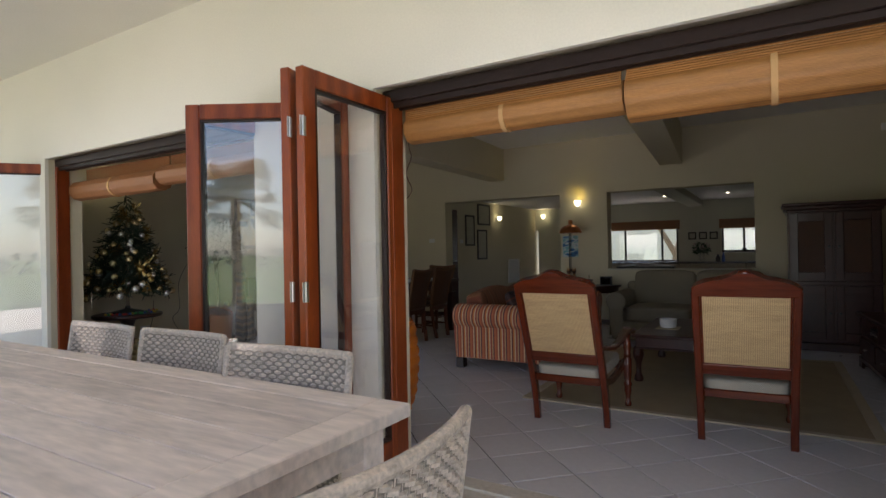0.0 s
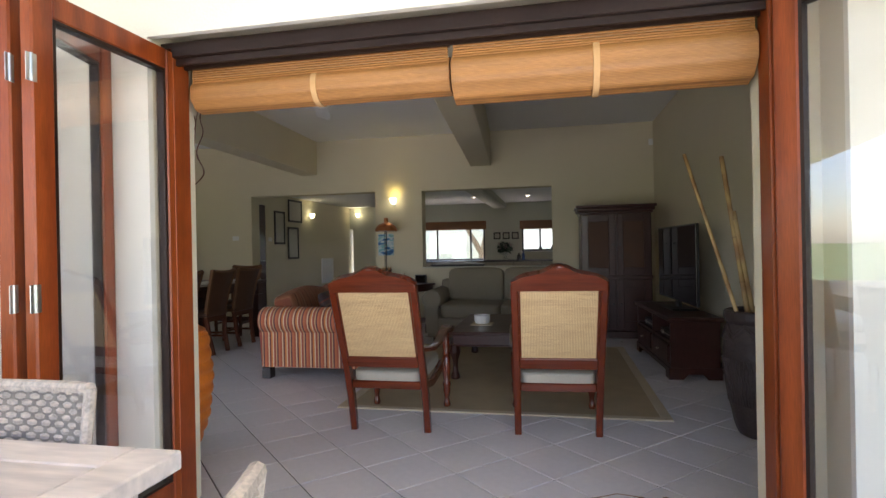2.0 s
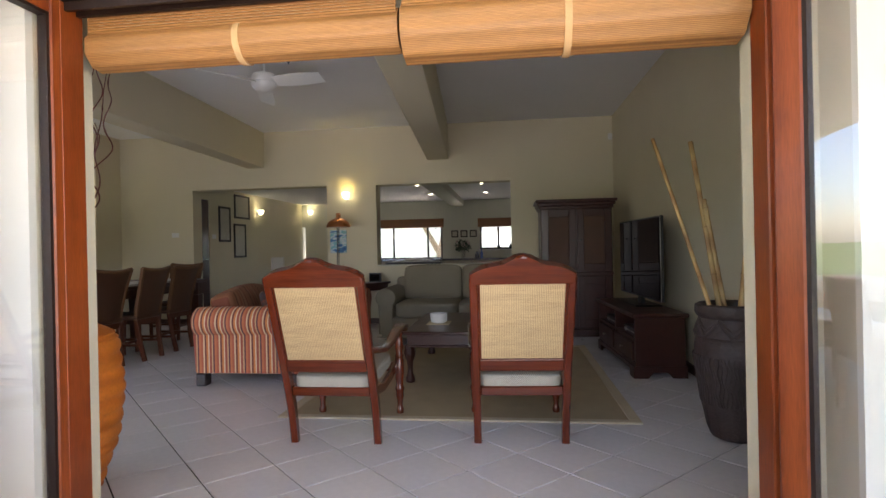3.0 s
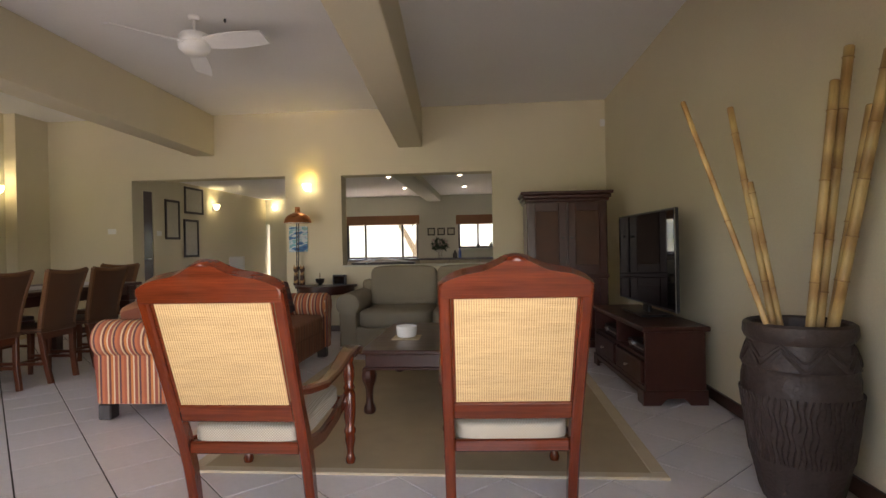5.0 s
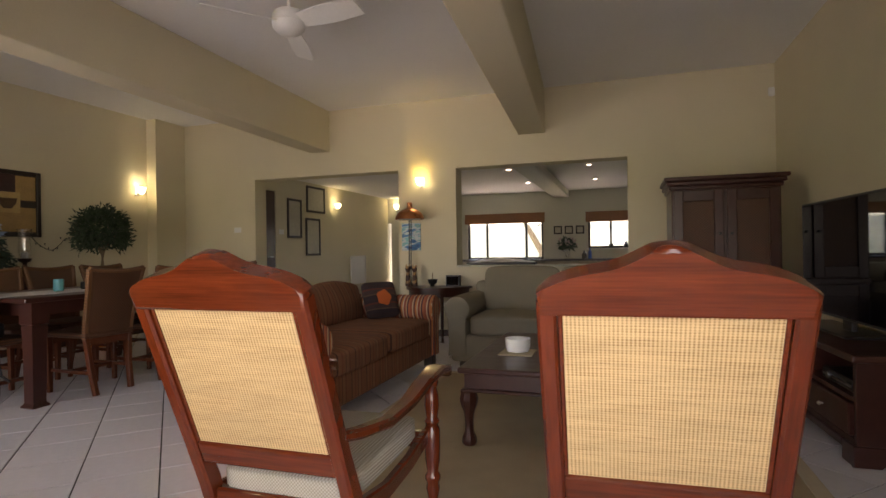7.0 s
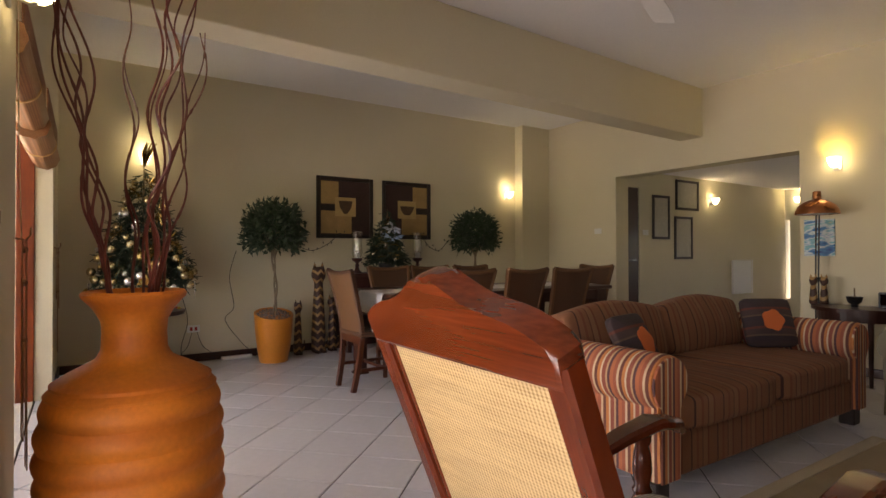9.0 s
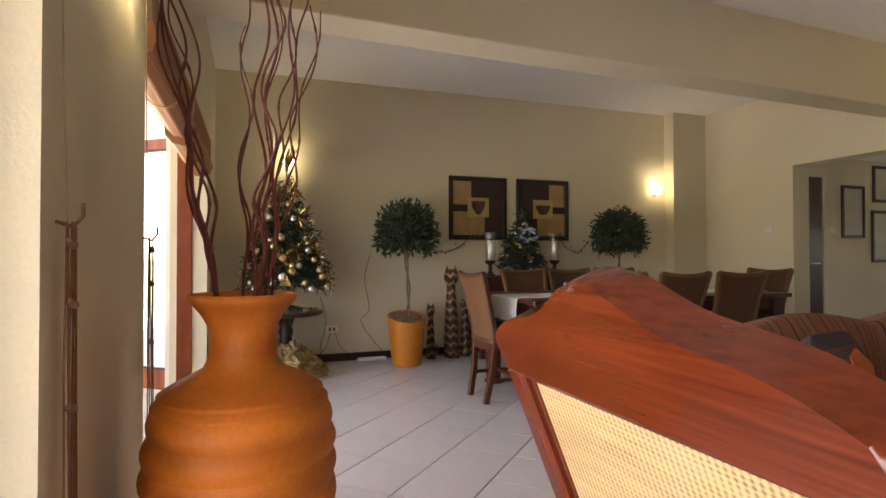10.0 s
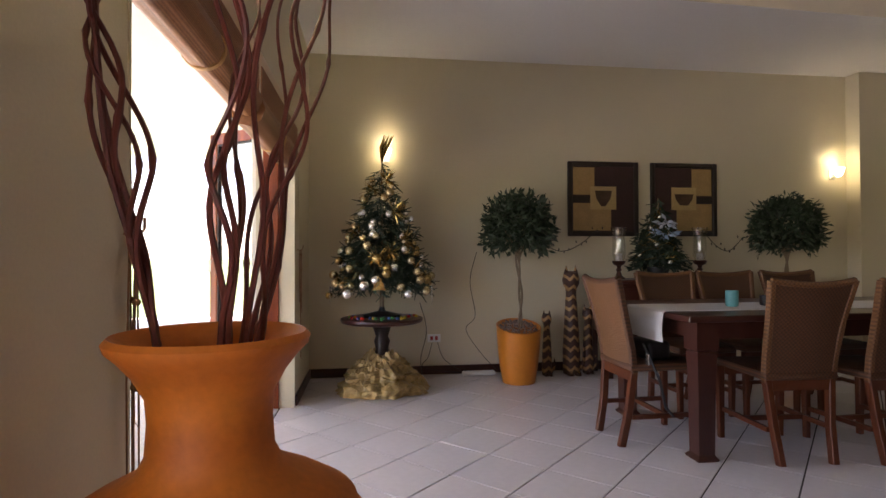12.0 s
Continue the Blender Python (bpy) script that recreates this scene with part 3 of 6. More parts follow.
# ---- sitting area ----
def planter_chair(m, label):
    """A colonial armchair: curved posts, carved crest, cane back, turned front legs, sweeping arms. It faces +y; its rear feet are at y 0."""
    ob = thing("armchair", m, label, "armchair", "pair of cane-back armchairs")
    w = 0.243
    back = lambda z: -0.135 - (z - 0.50) * 0.40
    for s in (-1, 1):
        pts = [(s * w, 0.012, 0.0), (s * w, -0.004, 0.10), (s * w, -0.03, 0.22), (s * w, -0.075, 0.36), (s * w, back(0.50), 0.50), (s * (w + 0.002), back(0.72), 0.72), (s * (w + 0.003), back(0.945), 0.945)]
        part("post", rect_bar(pts, 0.042, [0.044, 0.048, 0.056, 0.06, 0.05, 0.048, 0.046], 0.007), RED_UP, ob, smooth=True)
    lean = Matrix.Translation((0, back(0.925), 0.925)) @ Matrix.Rotation(math.atan(0.40), 4, "X")
    out = [(-0.260, -0.012), (0.260, -0.012)]
    for k in range(33):
        u = 0.266 - 0.532 * k / 32
        a = abs(u) / 0.266
        out.append((u, 0.088 + 0.055 * math.exp(-(a / 0.31) ** 2) - 0.048 * max(0.0, (a - 0.45) / 0.55) ** 2.4))
    crest = part("crest_rail", move(prism(out, 0.054, bevel=0.010), lean), RED, ob, "carved and waved crest rail", True)
    for face in crest.data.polygons:
        face.use_smooth = len(face.vertices) < 9
    part("bottom_rail", move(bx((-w + 0.02, -0.018, -0.075, w - 0.02, 0.018, 0.0), bevel=0.007, seg=2), Matrix.Translation((0, back(0.505), 0.505)) @ Matrix.Rotation(math.atan(0.40), 4, "X")), RED, ob)
    pan = Matrix.Translation((0, back(0.505), 0.505)) @ Matrix.Rotation(math.atan(0.40), 4, "X")
    hgt = 0.425 / math.cos(math.atan(0.40))
    part("cane_panel", move(bx((-w + 0.02, -0.008, 0.0, w - 0.02, 0.006, hgt + 0.02)), pan), CANE, ob, "woven golden cane panel")
    for s in (-1, 1):
        part("bead", move(bx((s * (w - 0.025) - 0.005, -0.013, 0.0, s * (w - 0.025) + 0.005, -0.006, hgt), bevel=0.002), pan), RED, ob)
    # seat
    part("seat_rail", bx((-w + 0.02, -0.075, 0.285, w - 0.02, -0.04, 0.335), bevel=0.006), RED, ob)
    part("seat_rail", bx((-w - 0.01, 0.52, 0.29, w + 0.01, 0.56, 0.35), bevel=0.006), RED, ob)
    for s in (-1, 1):
        part("side_rail", rect_bar([(s * w, -0.04, 0.31), (s * w, 0.15, 0.285), (s * w, 0.35, 0.30), (s * w, 0.53, 0.335)], 0.03, 0.055, 0.006), RED, ob, smooth=True)
    part("seat_cushion", move(pillow(2 * w - 0.03, 0.60, 0.085, 10, 0.5), pose(0, 0.235, 0.325, 2)), CUSHION, ob, "cream and grey checked seat cushion", True)
    for s in (-1, 1):
        x = s * (w + 0.022)
        prof = [(0.016, 0.0), (0.022, 0.012), (0.026, 0.03), (0.019, 0.05), (0.017, 0.07), (0.021, 0.10), (0.027, 0.13), (0.024, 0.155), (0.03, 0.165), (0.03, 0.18), (0.022, 0.195), (0.029, 0.24), (0.031, 0.29), (0.031, 0.36), (0.024, 0.375), (0.030, 0.39), (0.022, 0.405), (0.029, 0.45), (0.026, 0.49), (0.02, 0.52), (0.027, 0.535), (0.027, 0.55)]
        part("front_leg", move(lathe(prof, 16), pose(x, 0.55, 0)), RED_UP, ob, "turned baluster front leg", True)
        arm = [(s * (w + 0.002), -0.145, 0.555), (s * (w + 0.010), -0.05, 0.535), (x, 0.12, 0.515), (x, 0.30, 0.525), (x, 0.46, 0.560), (x, 0.60, 0.578), (x, 0.70, 0.562), (x, 0.735, 0.53)]
        part("arm", rect_bar(arm, [0.042, 0.045, 0.052, 0.06, 0.07, 0.08, 0.075, 0.05], [0.03, 0.032, 0.032, 0.032, 0.034, 0.036, 0.034, 0.02], 0.009), RED_UP, ob, "sweeping polished arm", True)
    return ob


chair_a = planter_chair(pose(-1.294, 2.120, 0, 0, 0, 0.5), "red-brown carved wooden armchair with cane back on tiles")
chair_b = copy_thing(chair_a, pose(-0.246, 2.185, 0, 0, 0, 3.0))
tagged(chair_b, "red-brown carved armchair with golden cane back beside its twin")

rug = thing("rug", pose(-0.66, 3.85, 0), "sand-coloured woven rug with pale bound edge", "rug")
part("field", bx((-1.10, -1.25, 0.0, 1.08, 1.25, 0.010), bevel=0.003), RUG, rug)
part("border", bx((-1.17, -1.31, 0.0, 1.15, -1.25, 0.013), (-1.17, 1.25, 0.0, 1.15, 1.31, 0.013), (-1.17, -1.25, 0.0, -1.10, 1.25, 0.013), (1.08, -1.25, 0.0, 1.15, 1.25, 0.013), bevel=0.003), RUGEDGE, rug)


def rolled_arm(w, length, r, z, bevel=0.018):
    """An arm of a sofa with a rolled top, lying along y, its outline seen from the end."""
    out = [(-w / 2, 0.11), (w / 2, 0.11), (w / 2, z - r)]
    for k in range(25):
        a = radians(-58 + 296 * k / 24)
        out.append((r * 1.06 * math.cos(a), z + r * math.sin(a)))
    return prism(out, length, bevel=bevel)


def humped(w, d, h):
    """A back cushion whose top swells in the middle."""
    bm = pillow(w, d, h, 12, 0.3)
    for v in bm.verts:
        v.co.z *= 1 + 0.11 * math.cos(math.pi * v.co.y / d) ** 2
        v.co.x *= 1 + 0.35 * math.cos(math.pi * v.co.y / d) * math.sin(math.pi * min(1, max(0, v.co.z / h)))
    return bm


def striped_sofa():
    ob = thing("striped_sofa", pose(-2.42, 4.37, 0), "striped rust and cream roll-arm sofa with two cushions", "sofa")
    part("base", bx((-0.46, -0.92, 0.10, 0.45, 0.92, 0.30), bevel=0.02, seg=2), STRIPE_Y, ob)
    for y in (-0.985, 0.985):
        rm = Matrix.Translation((0, y, 0)) @ Matrix.Rotation(math.pi / 2, 4, "Z")
        part("arm", move(rolled_arm(0.135, 0.93, 0.122, 0.528), rm), STRIPE_X, ob, "rolled striped arm", True)
        part("arm_front", move(rolled_arm(0.128, 0.014, 0.114, 0.526, 0.005), Matrix.Translation((0.468, y, 0)) @ Matrix.Rotation(math.pi / 2, 4, "Z")), STRIPE_F, ob, "striped scroll front of the arm")
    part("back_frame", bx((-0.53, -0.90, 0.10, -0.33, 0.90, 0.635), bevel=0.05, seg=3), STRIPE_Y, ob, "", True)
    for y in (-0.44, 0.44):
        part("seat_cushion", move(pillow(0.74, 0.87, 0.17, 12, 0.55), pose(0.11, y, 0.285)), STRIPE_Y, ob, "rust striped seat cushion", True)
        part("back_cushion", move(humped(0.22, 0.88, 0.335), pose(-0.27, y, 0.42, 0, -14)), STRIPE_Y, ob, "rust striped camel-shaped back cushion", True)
    for x in (-0.42, 0.40):
        for y in (-1.0, 1.0):
            part("foot", bx((x - 0.045, y - 0.045, 0, x + 0.045, y + 0.045, 0.105), bevel=0.008), BLACKWOOD, ob)
    return ob


striped_sofa()


def scatter_cushion(m, label):
    ob = thing("scatter_cushion", m, label, "cushion", "sofa cushions")
    bm = pillow(0.33, 0.33, 0.12, 12, 1.0)
    for v in bm.verts:
        f = max(abs(v.co.x), abs(v.co.y)) / 0.165
        v.co.z = 0.06 + (v.co.z - 0.06) * (1 - 0.72 * f ** 3)
    part("cover", bm, CUSH_PAT, ob, "", True)
    ring = lathe([(0.02, 0.0), (0.07, 0.0), (0.068, 0.005), (0.02, 0.008)], 24, lambda i, k: 0.006 * math.sin(1.3 * i) * (k in (1, 2)))
    part("motif", move(ring, pose(0, 0, 0.128)), ORANGE_CLOTH, ob, "orange round motif")
    return ob


CUSH_PAT = pattern(mat("patterned_cushion", (0.2, 0.1, 0.08), 0.9, vary=0.2, scale=12, fine=200, bump=0.1), stripes([(0.0, (0.045, 0.026, 0.026)), (0.3, (0.13, 0.035, 0.02)), (0.42, (0.065, 0.035, 0.03)), (0.7, (0.12, 0.07, 0.045)), (0.78, (0.04, 0.024, 0.026))], 0.13, 0))
ORANGE_CLOTH = mat("orange_cloth", (0.62, 0.13, 0.03), 0.9, vary=0.15, fine=200, bump=0.1)
scatter_cushion(pose(-2.43, 5.14, 0.60, 0, 68, -35), "dark patterned cushion with orange motif on sofa")
scatter_cushion(pose(-2.40, 3.66, 0.585, 0, 62, 12), "dark patterned cushion with orange motif leaning on arm")


def olive_sofa():
    ob = thing("olive_sofa", pose(-0.90, 5.78, 0), "olive-grey upholstered sofa with loose cushions", "sofa")
    part("base", bx((-0.90, -0.46, 0.06, 0.90, 0.42, 0.30), bevel=0.03, seg=3), OLIVE, ob, "", True)
    part("back_frame", bx((-0.86, 0.25, 0.28, 0.86, 0.44, 0.74), bevel=0.05, seg=3), OLIVE, ob, "", True)
    for x in (-0.84, 0.84):
        part("arm", move(rolled_arm(0.17, 0.95, 0.115, 0.53), pose(x, 0.0, 0)), OLIVE, ob, "", True)
    for x in (-0.37, 0.37):
        part("seat_cushion", move(pillow(0.74, 0.72, 0.18, 12, 0.5), pose(x, -0.12, 0.29)), OLIVE, ob, "", True)
        part("back_cushion", move(pillow(0.74, 0.24, 0.44, 12, 0.3), pose(x, 0.20, 0.44, -12)), OLIVE, ob, "", True)
    for x in (-0.8, 0.8):
        for y in (-0.40, 0.38):
            part("foot", bx((x - 0.03, y - 0.03, 0, x + 0.03, y + 0.03, 0.07), bevel=0.004), BLACKWOOD, ob)


olive_sofa()


def coffee_table():
    ob = thing("coffee_table", pose(-0.80, 4.08, 0.014), "dark mahogany coffee table with carved cabriole legs", "coffee table")
    a, b = 0.365, 0.645
    part("tabletop", bx((-a, -b, 0.385, a, b, 0.415), bevel=0.009, seg=2), DARKWOOD, ob)
    part("apron", bx((-a + 0.03, -b + 0.03, 0.30, a - 0.03, -b + 0.055, 0.385), (-a + 0.03, b - 0.055, 0.30, a - 0.03, b - 0.03, 0.385), (-a + 0.03, -b + 0.055, 0.30, -a + 0.055, b - 0.055, 0.385), (a - 0.055, -b + 0.055, 0.30, a - 0.03, b - 0.055, 0.385), bevel=0.004), DARKWOOD, ob)
    part("moulding", bx((-a + 0.015, -b + 0.015, 0.285, a - 0.015, b - 0.015, 0.302), bevel=0.005), DARKWOOD, ob)
    for sx in (-1, 1):
        for sy in (-1, 1):
            x, y = sx * (a - 0.05), sy * (b - 0.05)
            prof = [(0.034, 0.0), (0.042, 0.012), (0.038, 0.04), (0.024, 0.07), (0.022, 0.12), (0.028, 0.17), (0.044, 0.21), (0.05, 0.245), (0.042, 0.27), (0.046, 0.29)]
            part("leg", move(lathe(prof, 8), pose(x, y, 0, 0, 0, 22.5)), DARKWOOD, ob, "", True)


coffee_table()
cup = thing("bowl", pose(-0.93, 3.92, 0.437), "white ceramic bowl on a saucer", "bowl")
part("body", lathe([(0.045, 0.0), (0.066, 0.006), (0.074, 0.03), (0.076, 0.082), (0.071, 0.082), (0.068, 0.03), (0.03, 0.012)], 28), WHITE, cup, "", True)
tray = thing("tray", pose(-0.93, 3.92, 0.429), "small dark square tray under a bowl", "tray")
part("plate", bx((-0.10, -0.10, 0, 0.10, 0.10, 0.008), bevel=0.003), RUGEDGE, tray)


def armoire():
    ob = thing("armoire", pose(0.505, 6.13, 0, 0, 0, 0), "dark mahogany armoire with cane door panels", "armoire")
    part("plinth", bx((-0.45, -0.33, 0, 0.45, 0.31, 0.09), bevel=0.008), DARKWOOD, ob)
    part("body", bx((-0.42, -0.295, 0.09, 0.42, 0.30, 1.56), bevel=0.006), DARKWOOD, ob)
    part("cornice", bx((-0.44, -0.315, 1.545, 0.44, 0.30, 1.58), (-0.46, -0.335, 1.58, 0.46, 0.30, 1.62), (-0.48, -0.355, 1.62, 0.48, 0.30, 1.655), bevel=0.01, seg=2), DARKWOOD, ob)
    part("waist_rail", bx((-0.43, -0.31, 0.735, 0.43, -0.29, 0.775), bevel=0.006), DARKWOOD, ob)
    for s in (-1, 1):
        for z0, z1, cane in ((0.785, 1.535, True), (0.12, 0.725, False)):
            x0, x1 = sorted((s * 0.012, s * 0.405))
            d = part("door", bx((x0, -0.318, z0, x0 + 0.075, -0.294, z1), (x1 - 0.075, -0.318, z0, x1, -0.294, z1), (x0 + 0.075, -0.3175, z0, x1 - 0.075, -0.294, z0 + 0.09), (x0 + 0.075, -0.3175, z1 - 0.09, x1 - 0.075, -0.294, z1), bevel=0.004), DARKWOOD, ob)
            part("panel", bx((x0 + 0.075, -0.303, z0 + 0.09, x1 - 0.075, -0.2945, z1 - 0.09), bevel=0.002), RATTAN if cane else DARKWOOD, d, "woven brown cane panel" if cane else "")
            part("knob", move(lathe([(0.006, 0), (0.006, 0.012), (0.013, 0.018), (0.012, 0.028), (0.004, 0.032)], 12), pose(s * 0.045, -0.318, (z0 + z1) / 2, 90)), BLACK, d, "", True)


armoire()


def tv_stand():
    ob = thing("tv_stand", pose(0.87, 4.40, 0, 0, 0, 3.0), "dark wooden television cabinet with open shelf and drawers", "tv stand")
    part("top", bx((-0.225, -0.71, 0.495, 0.225, 0.71, 0.53), bevel=0.01, seg=2), DARKWOOD, ob)
    part("side", bx((-0.20, -0.68, 0.10, 0.20, -0.65, 0.495), bevel=0.003), DARKWOOD, ob)
    part("side", bx((-0.20, 0.65, 0.10, 0.20, 0.68, 0.495), bevel=0.003), DARKWOOD, ob)
    part("back", bx((0.185, -0.65, 0.10, 0.20, 0.65, 0.495)), DARKWOOD, ob)
    part("shelf", bx((-0.195, -0.65, 0.30, 0.185, 0.65, 0.32)), DARKWOOD, ob)
    part("floor_board", bx((-0.20, -0.65, 0.10, 0.185, 0.65, 0.125)), DARKWOOD, ob)
    part("divider", bx((-0.195, -0.012, 0.125, 0.185, 0.012, 0.495)), DARKWOOD, ob)
    for y in (-0.33, 0.33):
        d = part("drawer", bx((-0.215, y - 0.30, 0.135, -0.17, y + 0.30, 0.29), bevel=0.006), DARKWOOD, ob)
        part("knob", move(lathe([(0.006, 0), (0.006, 0.01), (0.013, 0.018), (0.004, 0.028)], 12), pose(-0.215, y, 0.21, 0, -90)), CHROME, d, "", True)
    for y in (-0.68, 0.68):
        s = 1 if y < 0 else -1
        out = [(-0.215, 0), (-0.10, 0), (-0.06, 0.05), (0.06, 0.05), (0.10, 0), (0.215, 0), (0.215, 0.1), (-0.215, 0.1)]
        part("bracket_foot", prism(out, 0.03, place=lambda u, v, w, y=y, s=s: (u, y + s * 0.012 + w, v), bevel=0.004), DARKWOOD, ob)
    part("bracket_foot", bx((-0.215, -0.665, 0, -0.19, -0.55, 0.1), (-0.215, 0.55, 0, -0.19, 0.665, 0.1), (-0.215, -0.55, 0.06, -0.19, 0.55, 0.1), bevel=0.004), DARKWOOD, ob)


tv_stand()
for y, w, h, nm in ((-0.36, 0.36, 0.06, "decoder"), (0.30, 0.38, 0.07, "amplifier")):
    o = thing(nm, pose(0.87, 4.40, 0.321, 0, 0, 3.0) @ pose(-0.03, y, 0), "black electronic box with silver front trim", "electronics")
    part("case", bx((-0.13, -w / 2, 0, 0.12, w / 2, h), bevel=0.005), BLACK, o)
    part("trim", bx((-0.134, -w / 2 + 0.01, h * 0.35, -0.129, w / 2 - 0.01, h * 0.55)), CHROME, o)
    part("dial", move(lathe([(0.018, 0), (0.018, 0.012), (0.015, 0.014)], 16), pose(-0.13, w / 4, h * 0.5, 0, -90)), CHROME, o)

tv = thing("television", pose(0.925, 4.44, 0.531, 0, 0, 3.2), "black flat-screen television reflecting the bright garden", "television")
part("bezel", bx((-0.02, -0.65, 0.075, 0.006, 0.65, 0.80), bevel=0.006), BLACK, tv)
part("screen", bx((-0.0235, -0.632, 0.092, -0.019, 0.632, 0.785)), SCREEN, tv, "glossy black screen")
part("rim", bx((-0.024, -0.652, 0.073, -0.021, -0.646, 0.802)), CHROME, tv, "thin bright edge")
part("housing", bx((0.006, -0.45, 0.12, 0.035, 0.45, 0.62), bevel=0.012), BLACK, tv)
part("neck", bx((-0.012, -0.06, 0.015, 0.02, 0.06, 0.09), bevel=0.005), BLACK, tv)
part("foot", bx((-0.12, -0.25, 0.0, 0.12, 0.25, 0.016), bevel=0.006), BLACK, tv)


def clay_pot():
    ob = thing("carved_pot", pose(0.962, 2.37, -0.002), "large dark carved clay pot holding bamboo poles", "pot")
    prof = [(0.12, 0.0), (0.135, 0.01), (0.15, 0.06), (0.178, 0.18), (0.202, 0.32), (0.214, 0.44), (0.212, 0.52), (0.207, 0.565), (0.213, 0.575), (0.206, 0.59), (0.198, 0.64), (0.188, 0.675), (0.20, 0.69), (0.208, 0.71), (0.205, 0.745), (0.19, 0.755), (0.175, 0.745), (0.165, 0.66), (0.10, 0.60)]
    part("body", lathe(prof, 48, lambda i, k: (0.006 * math.sin(i * 1.7 + k) if 2 <= k <= 6 else 0.002 * math.sin(i * 2.1))), CLAY, ob, "", True)
    for lift, thick in ((0.0, 0.011), (0.034, 0.008)):
        zig = []
        for k in range(73):
            a = 2 * math.pi * k / 72
            z = 0.575 + lift + 0.085 * abs((k % 9) / 4.5 - 1) * (1 if lift == 0 else 0.75)
            r = 0.2085 - max(0.0, z - 0.575) * 0.19
            zig.append((r * math.cos(a), r * math.sin(a), z))
        part("zigzag", tube(zig, thick, 6), CLAY, ob, "raised zigzag band", True)
    rnd = random.Random(5)
    cuts = bmesh.new()
    for k in range(64):
        a = 2 * math.pi * k / 64
        pts = []
        for j in range(9):
            z = 0.20 + 0.27 * j / 8
            r = 0.1815 + (z - 0.20) * 0.13 + 0.004
            aa = a + 0.03 * math.sin(j * 1.6 + k)
            pts.append((r * math.cos(aa), r * math.sin(aa), z))
        tube(pts, 0.0045, 4, cuts)
    tagged(part("groove_relief", cuts, CLAY, ob, "wavy carved relief"), kind="stuff")


clay_pot()


NODE = mat("bamboo_node", (0.27, 0.145, 0.052), 0.6, vary=0.3, scale=20, fine=80)


def bamboo_pole(p, q, r):
    d = Vector(q) - Vector(p)
    ob = thing("bamboo_pole", Matrix.Translation(p) @ d.to_track_quat("Z", "Y").to_matrix().to_4x4(), "dried tan bamboo pole standing in the pot", "bamboo pole", "poles in the pot")
    L = d.length
    prof, z = [(r * 0.6, 0.0), (r, 0.002)], 0.0
    rnd = random.Random(int(L * 1000))
    while z + 0.24 < L:
        z += rnd.uniform(0.17, 0.30)
        if z + 0.02 > L:
            break
        prof += [(r, z - 0.006), (r * 1.13, z), (r, z + 0.006)]
        part("node", lathe([(r * 1.02, z - 0.003), (r * 1.15, z - 0.0018), (r * 1.15, z + 0.0008), (r * 1.02, z + 0.002)], 12), NODE, ob, "", True)
    prof += [(r, L - 0.004), (r * 0.8, L)]
    part("cane", lathe(prof, 12), POLE, ob, "", True)


for p, q, r in [((0.812, 2.267, 0.68), (0.592, 2.60, 1.74), 0.012), ((0.925, 2.475, 0.66), (0.845, 2.70, 1.73), 0.0155), ((0.958, 2.482, 0.66), (0.885, 2.60, 1.36), 0.014),
                ((0.955, 2.285, 0.66), (1.083, 2.30, 1.73), 0.0185), ((1.0, 2.31, 0.66), (1.158, 2.33, 1.875), 0.0195), ((1.045, 2.30, 0.66), (1.19, 2.15, 1.80), 0.021), ((1.07, 2.35, 0.66), (1.20, 2.27, 1.62), 0.019)]:
    bamboo_pole(p, q, r)

# ---- orange vase with twigs ----
vase = thing("floor_vase", pose(-2.355, 1.418, 0), "tall ribbed orange terracotta floor vase", "vase")
prof = [(0.13, 0.0), (0.145, 0.01)]
for k in range(0, 80):
    z = 0.02 + 0.68 * k / 79
    s = (z - 0.02) / 0.68
    r = 0.145 + 0.095 * math.sin(math.pi / 2 * min(1, s / 0.62)) if s < 0.62 else 0.24 - 0.02 * ((s - 0.62) / 0.38) ** 2
    prof.append((r + 0.011 * abs(math.sin(math.pi * s * 10)) - 0.007, z))
neck = [(0.150, 0.690), (0.214, 0.692), (0.219, 0.704), (0.203, 0.720), (0.205, 0.730), (0.166, 0.754), (0.13, 0.772), (0.098, 0.79), (0.086, 0.815), (0.083, 0.86), (0.086, 0.895), (0.102, 0.925), (0.120, 0.948), (0.134, 0.962), (0.137, 0.972), (0.130, 0.980), (0.125, 0.975), (0.10, 0.955), (0.075, 0.91), (0.065, 0.80), (0.03, 0.70)]
part("body", lathe(prof, 64, lambda i, k: 0.003 * math.sin(0.39 * i + 0.21 * k) * (2 < k < 80)), ORANGE, vase, "ribbed belly", True)
part("neck", lathe(neck, 56), ORANGE, vase, "smooth flared neck", True)
rnd = random.Random(11)
